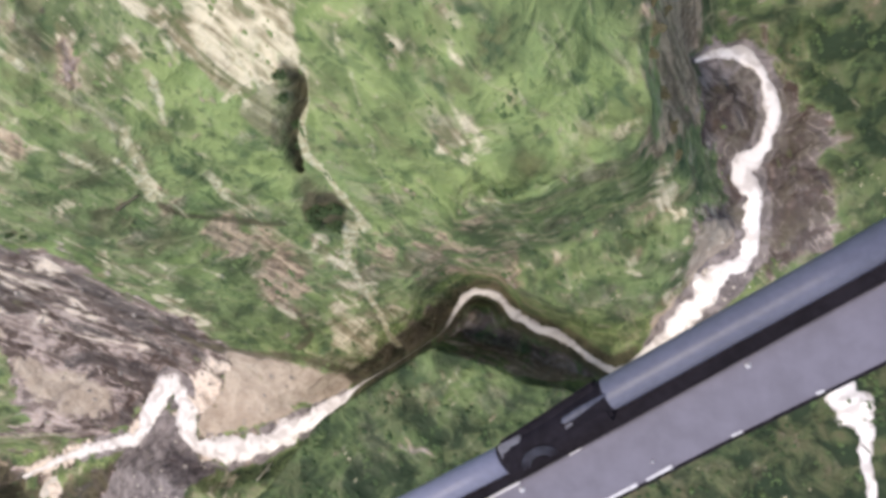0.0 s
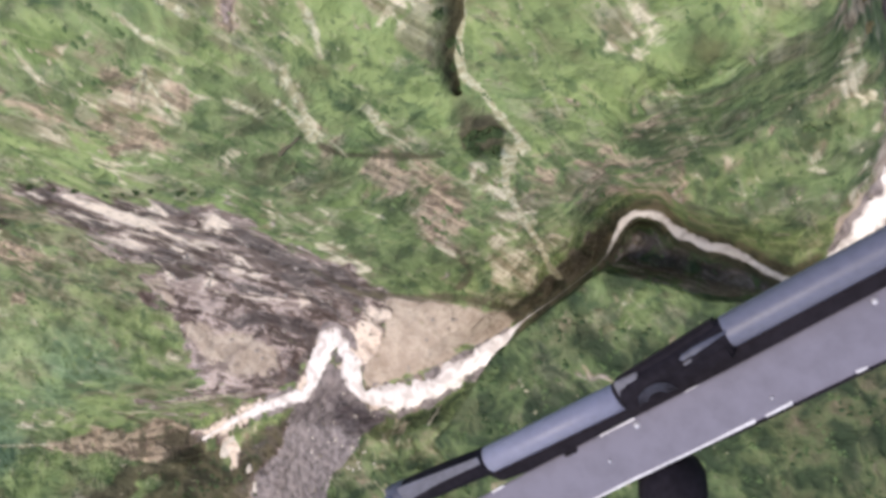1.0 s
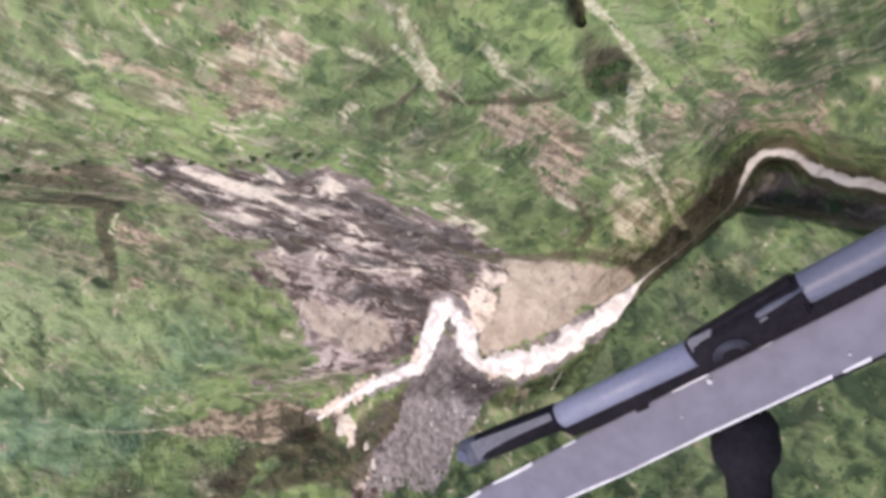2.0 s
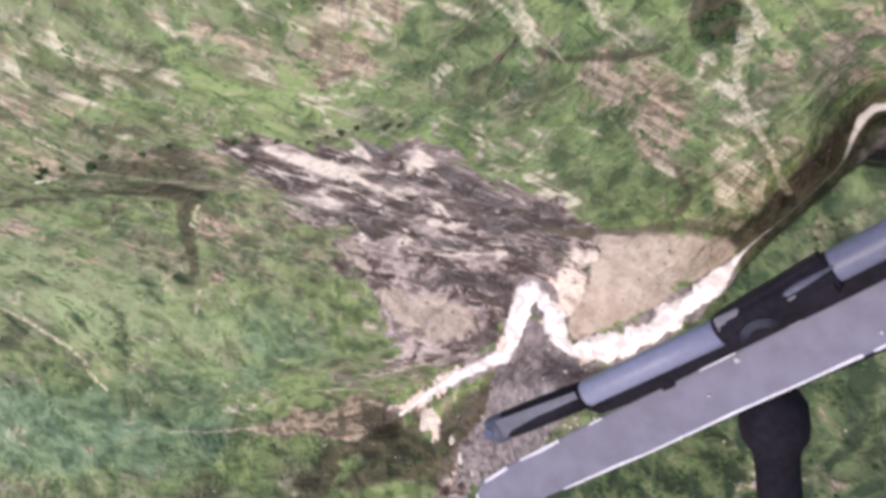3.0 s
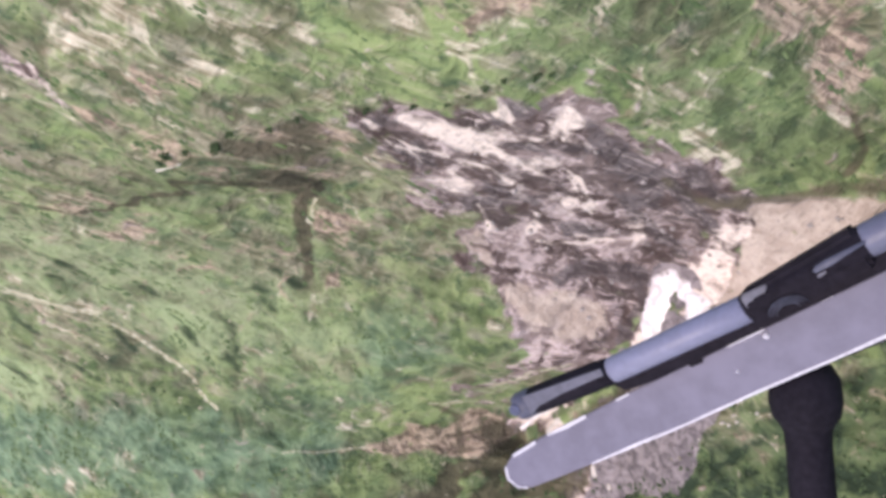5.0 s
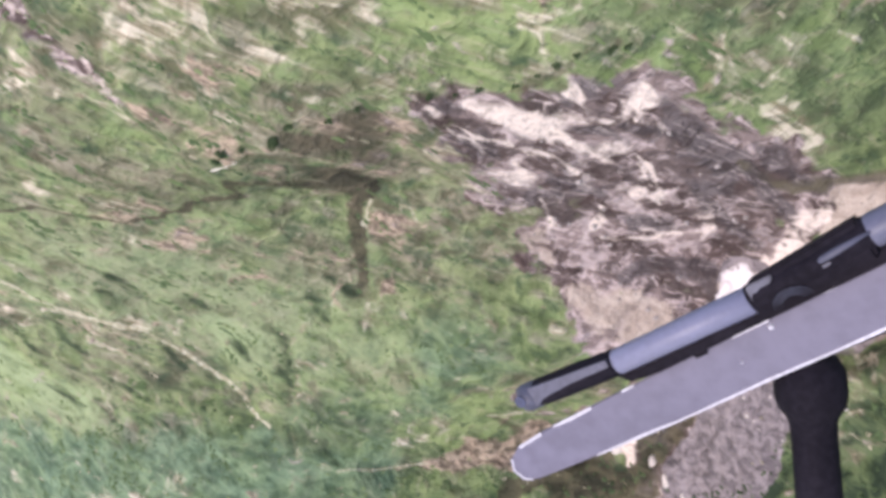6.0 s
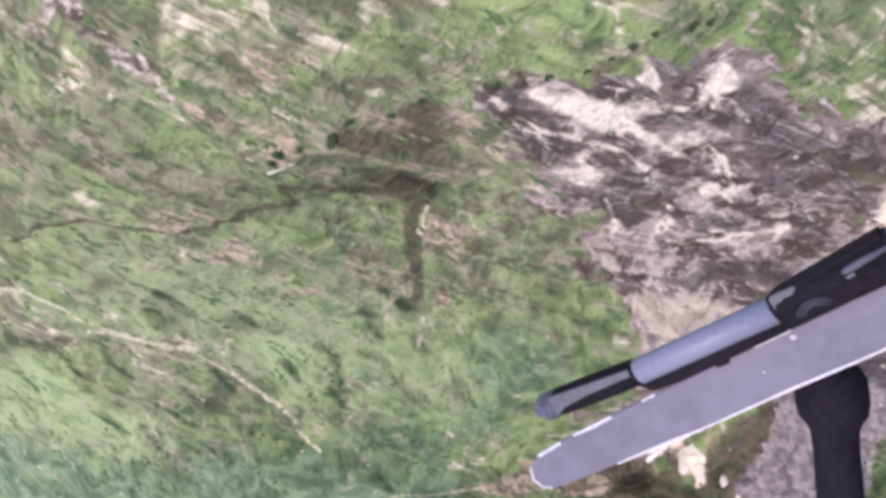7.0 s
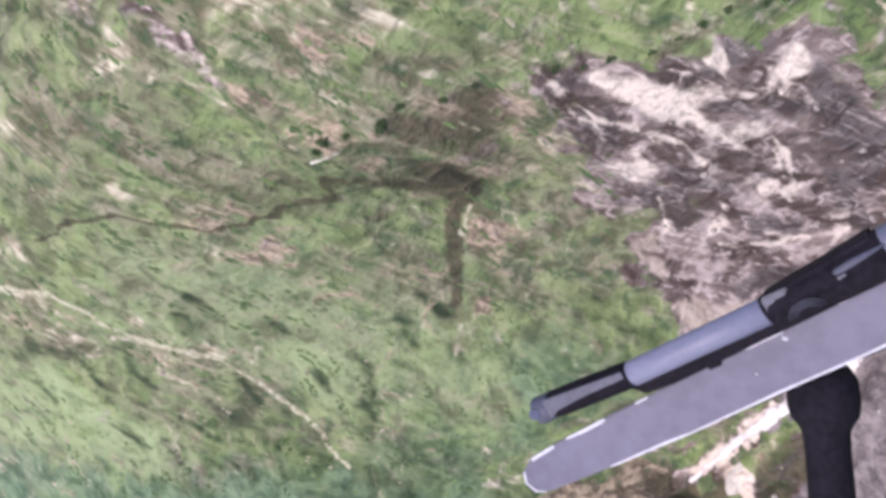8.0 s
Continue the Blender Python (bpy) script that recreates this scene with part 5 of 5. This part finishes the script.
fallen_trunk((-227, -86), (-223, -76), 0.6, WOOD, "thin bleached dead trunk leaning over the bank")


def bush(x, y, size, seed, label, group="", leaf=None):
    """A broad bush: short stems under a crown of many leaf clumps with gaps."""
    thing = new("bush")
    thing.location = at_ground(x, y, 0.3)
    rng = np.random.default_rng(seed)
    for k in range(4):
        a = 1.6 * k + rng.uniform(0, 0.8)
        stem = part("stem", lathe([(0, size * 0.05), (size * 0.5, size * 0.03)], 6), DARK_WOOD, thing)
        stem.matrix_local = pose(0, 0, 0, 0, -60, math.degrees(a))
    n = 260
    d = rng.normal(size=(n, 3))
    d /= np.linalg.norm(d, axis=1)[:, None]
    r = size * rng.uniform(0.45, 1.0, n) ** 0.6 * (1 + 0.35 * np.sin(3 * np.arctan2(d[:, 1], d[:, 0]) + seed))
    spots = d * r[:, None] * np.array([1.0, 0.85, 0.6]) + np.array([0, 0, size * 0.45])
    crown = new("crown", blobs(spots, size * rng.uniform(0.07, 0.17, n), leaf or WOOD_LEAF, "crown", seed, 0.7, 0.5, hug=False))
    crown.parent = thing
    tagged(thing, label, "bush", group)


for k, (x, y, s) in enumerate([(-137, 54, 5.0), (-130, 55, 4.4), (-134, 49, 4.2), (-141, 50, 3.8)]):
    bush(x, y, s, 700 + k, "dark green bush crowded beside the stream path", "dark bushes by the stream path")
for k, (x, y, s) in enumerate([(-124, 92, 2.6), (-127, 87, 2.8), (-130, 82, 2.4), (-133, 77, 2.6), (-135, 71, 2.2)]):
    bush(x, y, s, 720 + k, "dark bush growing along the narrow gully", "bushes along the gully")
for k, (x, y, s) in enumerate([(-417, 56, 1.8), (-412, 57.5, 2.6), (-404, 57, 2.0), (-391, 54, 2.8), (-388, 55, 2.2), (-377, 55.5, 2.0), (-366, 55, 2.0), (-355, 56, 1.8)]):
    bush(x, y, s, 740 + k, "dark bush at the fork of the gully", "bushes at the gully fork")
for k, (x, y, s) in enumerate([(-330, 52.5, 1.7), (-322, 51, 1.4), (-313, 49.5, 1.8), (-300, 46, 1.5), (-290, 45.5, 1.3), (-281, 45, 1.9), (-272, 44.5, 1.6), (-261, 42.5, 2.0), (-256, 42, 1.5)]):
    bush(x, y, s, 780 + k, "dark bush along the upper edge of the landslide", "bushes above the landslide")
for k, (x, y, s) in enumerate([(8, 128, 3.2), (5, 118, 2.8), (6, 108, 3.0), (4, 99, 2.6), (8, 90, 3.0), (12, 82, 2.8), (14, 74, 2.4), (10, 122, 2.4)]):
    bush(x, y, s, 760 + k, "brownish bush on the brink of the spur", "bushes on the brink", BROWN_LEAF)


def green(x, y, d, w, z, rng):
    bare = np.maximum.reduce([z["rock"], z["sand"], z["gravel"], 0.6 * z["soil"], 0.7 * z["earth"]])
    patchy = 0.04 + 1.1 * smooth(0.08, 0.42, fbm(x, y, 26, 5, 301)) + 0.7 * z["wood"] + 0.5 * z["mud_and_shade"] + 1.2 * smooth(-330, -400, x) * smooth(38, 55, y) * smooth(-0.05, 0.3, fbm(x, y, 12, 4, 305))
    return (rng.uniform(0, 1, x.shape) < patchy * (1 - bare)) & (d > w * 0.7 + 2)


def tufted(x, y, d, w, z, rng):
    bare = np.maximum.reduce([z["rock"], z["sand"], z["gravel"], 0.5 * z["soil"], z["mud_and_shade"], np.minimum(1.15 * z["wood"], 1)])
    across, down = flow(x, y)
    patchy = 0.1 + 1.2 * smooth(0.0, 0.4, fbm(across / 7, down / 20, 1.0, 4, 311))
    return (rng.uniform(0, 1, x.shape) < patchy * (1 - bare)) & (d > w * 0.7 + 2)


def straw(x, y, d, w, z, rng):
    across, down = flow(x, y)
    patchy = 1.4 * smooth(0.15, 0.5, fbm(across / 6, down / 18, 1.0, 4, 321)) * (0.25 + z["soil"]) * (1 - z["rock"])
    return (rng.uniform(0, 1, x.shape) < patchy) & (d > w * 0.7 + 2)


def thicket(kind):
    def keep(x, y, d, w, z, rng):
        return (rng.uniform(0, 1, x.shape) < 0.8 * smooth(0.35, 0.75, z[kind]) * smooth(-0.05, 0.3, fbm(x, y, 16, 3, 331))) & (d > w + 3)
    return keep


p, rng = scatter(3200, 11, green)
p, r = straggling(p, 0.6 + 1.9 * rng.uniform(0, 1, len(p)) ** 2.0, 21, 1.3, np.interp(p[:, 0], [-600, -450, -300, -150], [-0.2, -0.1, 0.5, 0.6]))
shrubs = new("shrubs", blobs(p, r, LEAF, "shrubs", 1, 0.7, 0.45))
tagged(shrubs, "low dark green shrubs scattered over the slopes", "shrubs", kind="stuff")
p, rng = scatter(11000, 12, tufted)
tufts = new("grass_tufts", blobs(p, 0.4 + 1.1 * rng.uniform(0, 1, len(p)) ** 2, LIGHT_LEAF, "grass_tufts", 2, 0.6, 0.5))
tagged(tufts, "bright green tufts of tall grass on the slopes", "grass", kind="stuff")
p, rng = scatter(14000, 13, straw)
straw_tufts = new("dry_grass", blobs(p, 0.4 + 0.9 * rng.uniform(0, 1, len(p)) ** 2, DRY, "dry_grass", 3, 0.4, 0.5))
tagged(straw_tufts, "pale dry grass lying in patches on the slope", "dry grass", kind="stuff")
def wind_swept(x, y, d, w, z, rng):
    bare = np.maximum.reduce([z["rock"], z["sand"], z["gravel"], 0.8 * z["soil"]])
    patchy = 0.05 + smooth(0.02, 0.3, fbm(x, y, 34, 4, 341)) * smooth(-340, -430, x)
    return (rng.uniform(0, 1, x.shape) < patchy * (1 - bare)) & (d > w + 3)


p, rng = scatter(3000, 15, wind_swept)
p, r = straggling(p, 0.9 + 1.5 * rng.uniform(0, 1, len(p)) ** 1.5, 22, 2.2, np.interp(p[:, 0], [-600, -450, -350], [-0.35, 0.0, 0.4]), 8)
long_shrubs = new("creeping_shrubs", blobs(p, r, LEAF, "creeping_shrubs", 5, 0.7, 0.45))
tagged(long_shrubs, "dark shrubs creeping in long clumps down the slope", "shrubs", kind="stuff")
p, rng = scatter(30000, 14, thicket("wood"))
bushes = new("thicket", blobs(p, 0.45 + 1.3 * rng.uniform(0, 1, len(p)) ** 2, WOOD_LEAF, "thicket", 4, 0.8, 0.4))
tagged(bushes, "dense dark green bushes covering the shaded bank", "bushes", kind="stuff")
p, rng = scatter(5200, 16, thicket("scrub"))
p, r = straggling(p, 0.7 + 1.6 * rng.uniform(0, 1, len(p)) ** 2, 23, 1.8, np.interp(p[:, 0], [-600, -450], [-0.4, 0.0]))
scrub = new("scrub", blobs(p, r, FOREST_LEAF, "scrub", 6, 0.7, 0.45))
tagged(scrub, "bluish green scrub growing in long clumps downhill", "bushes", kind="stuff")
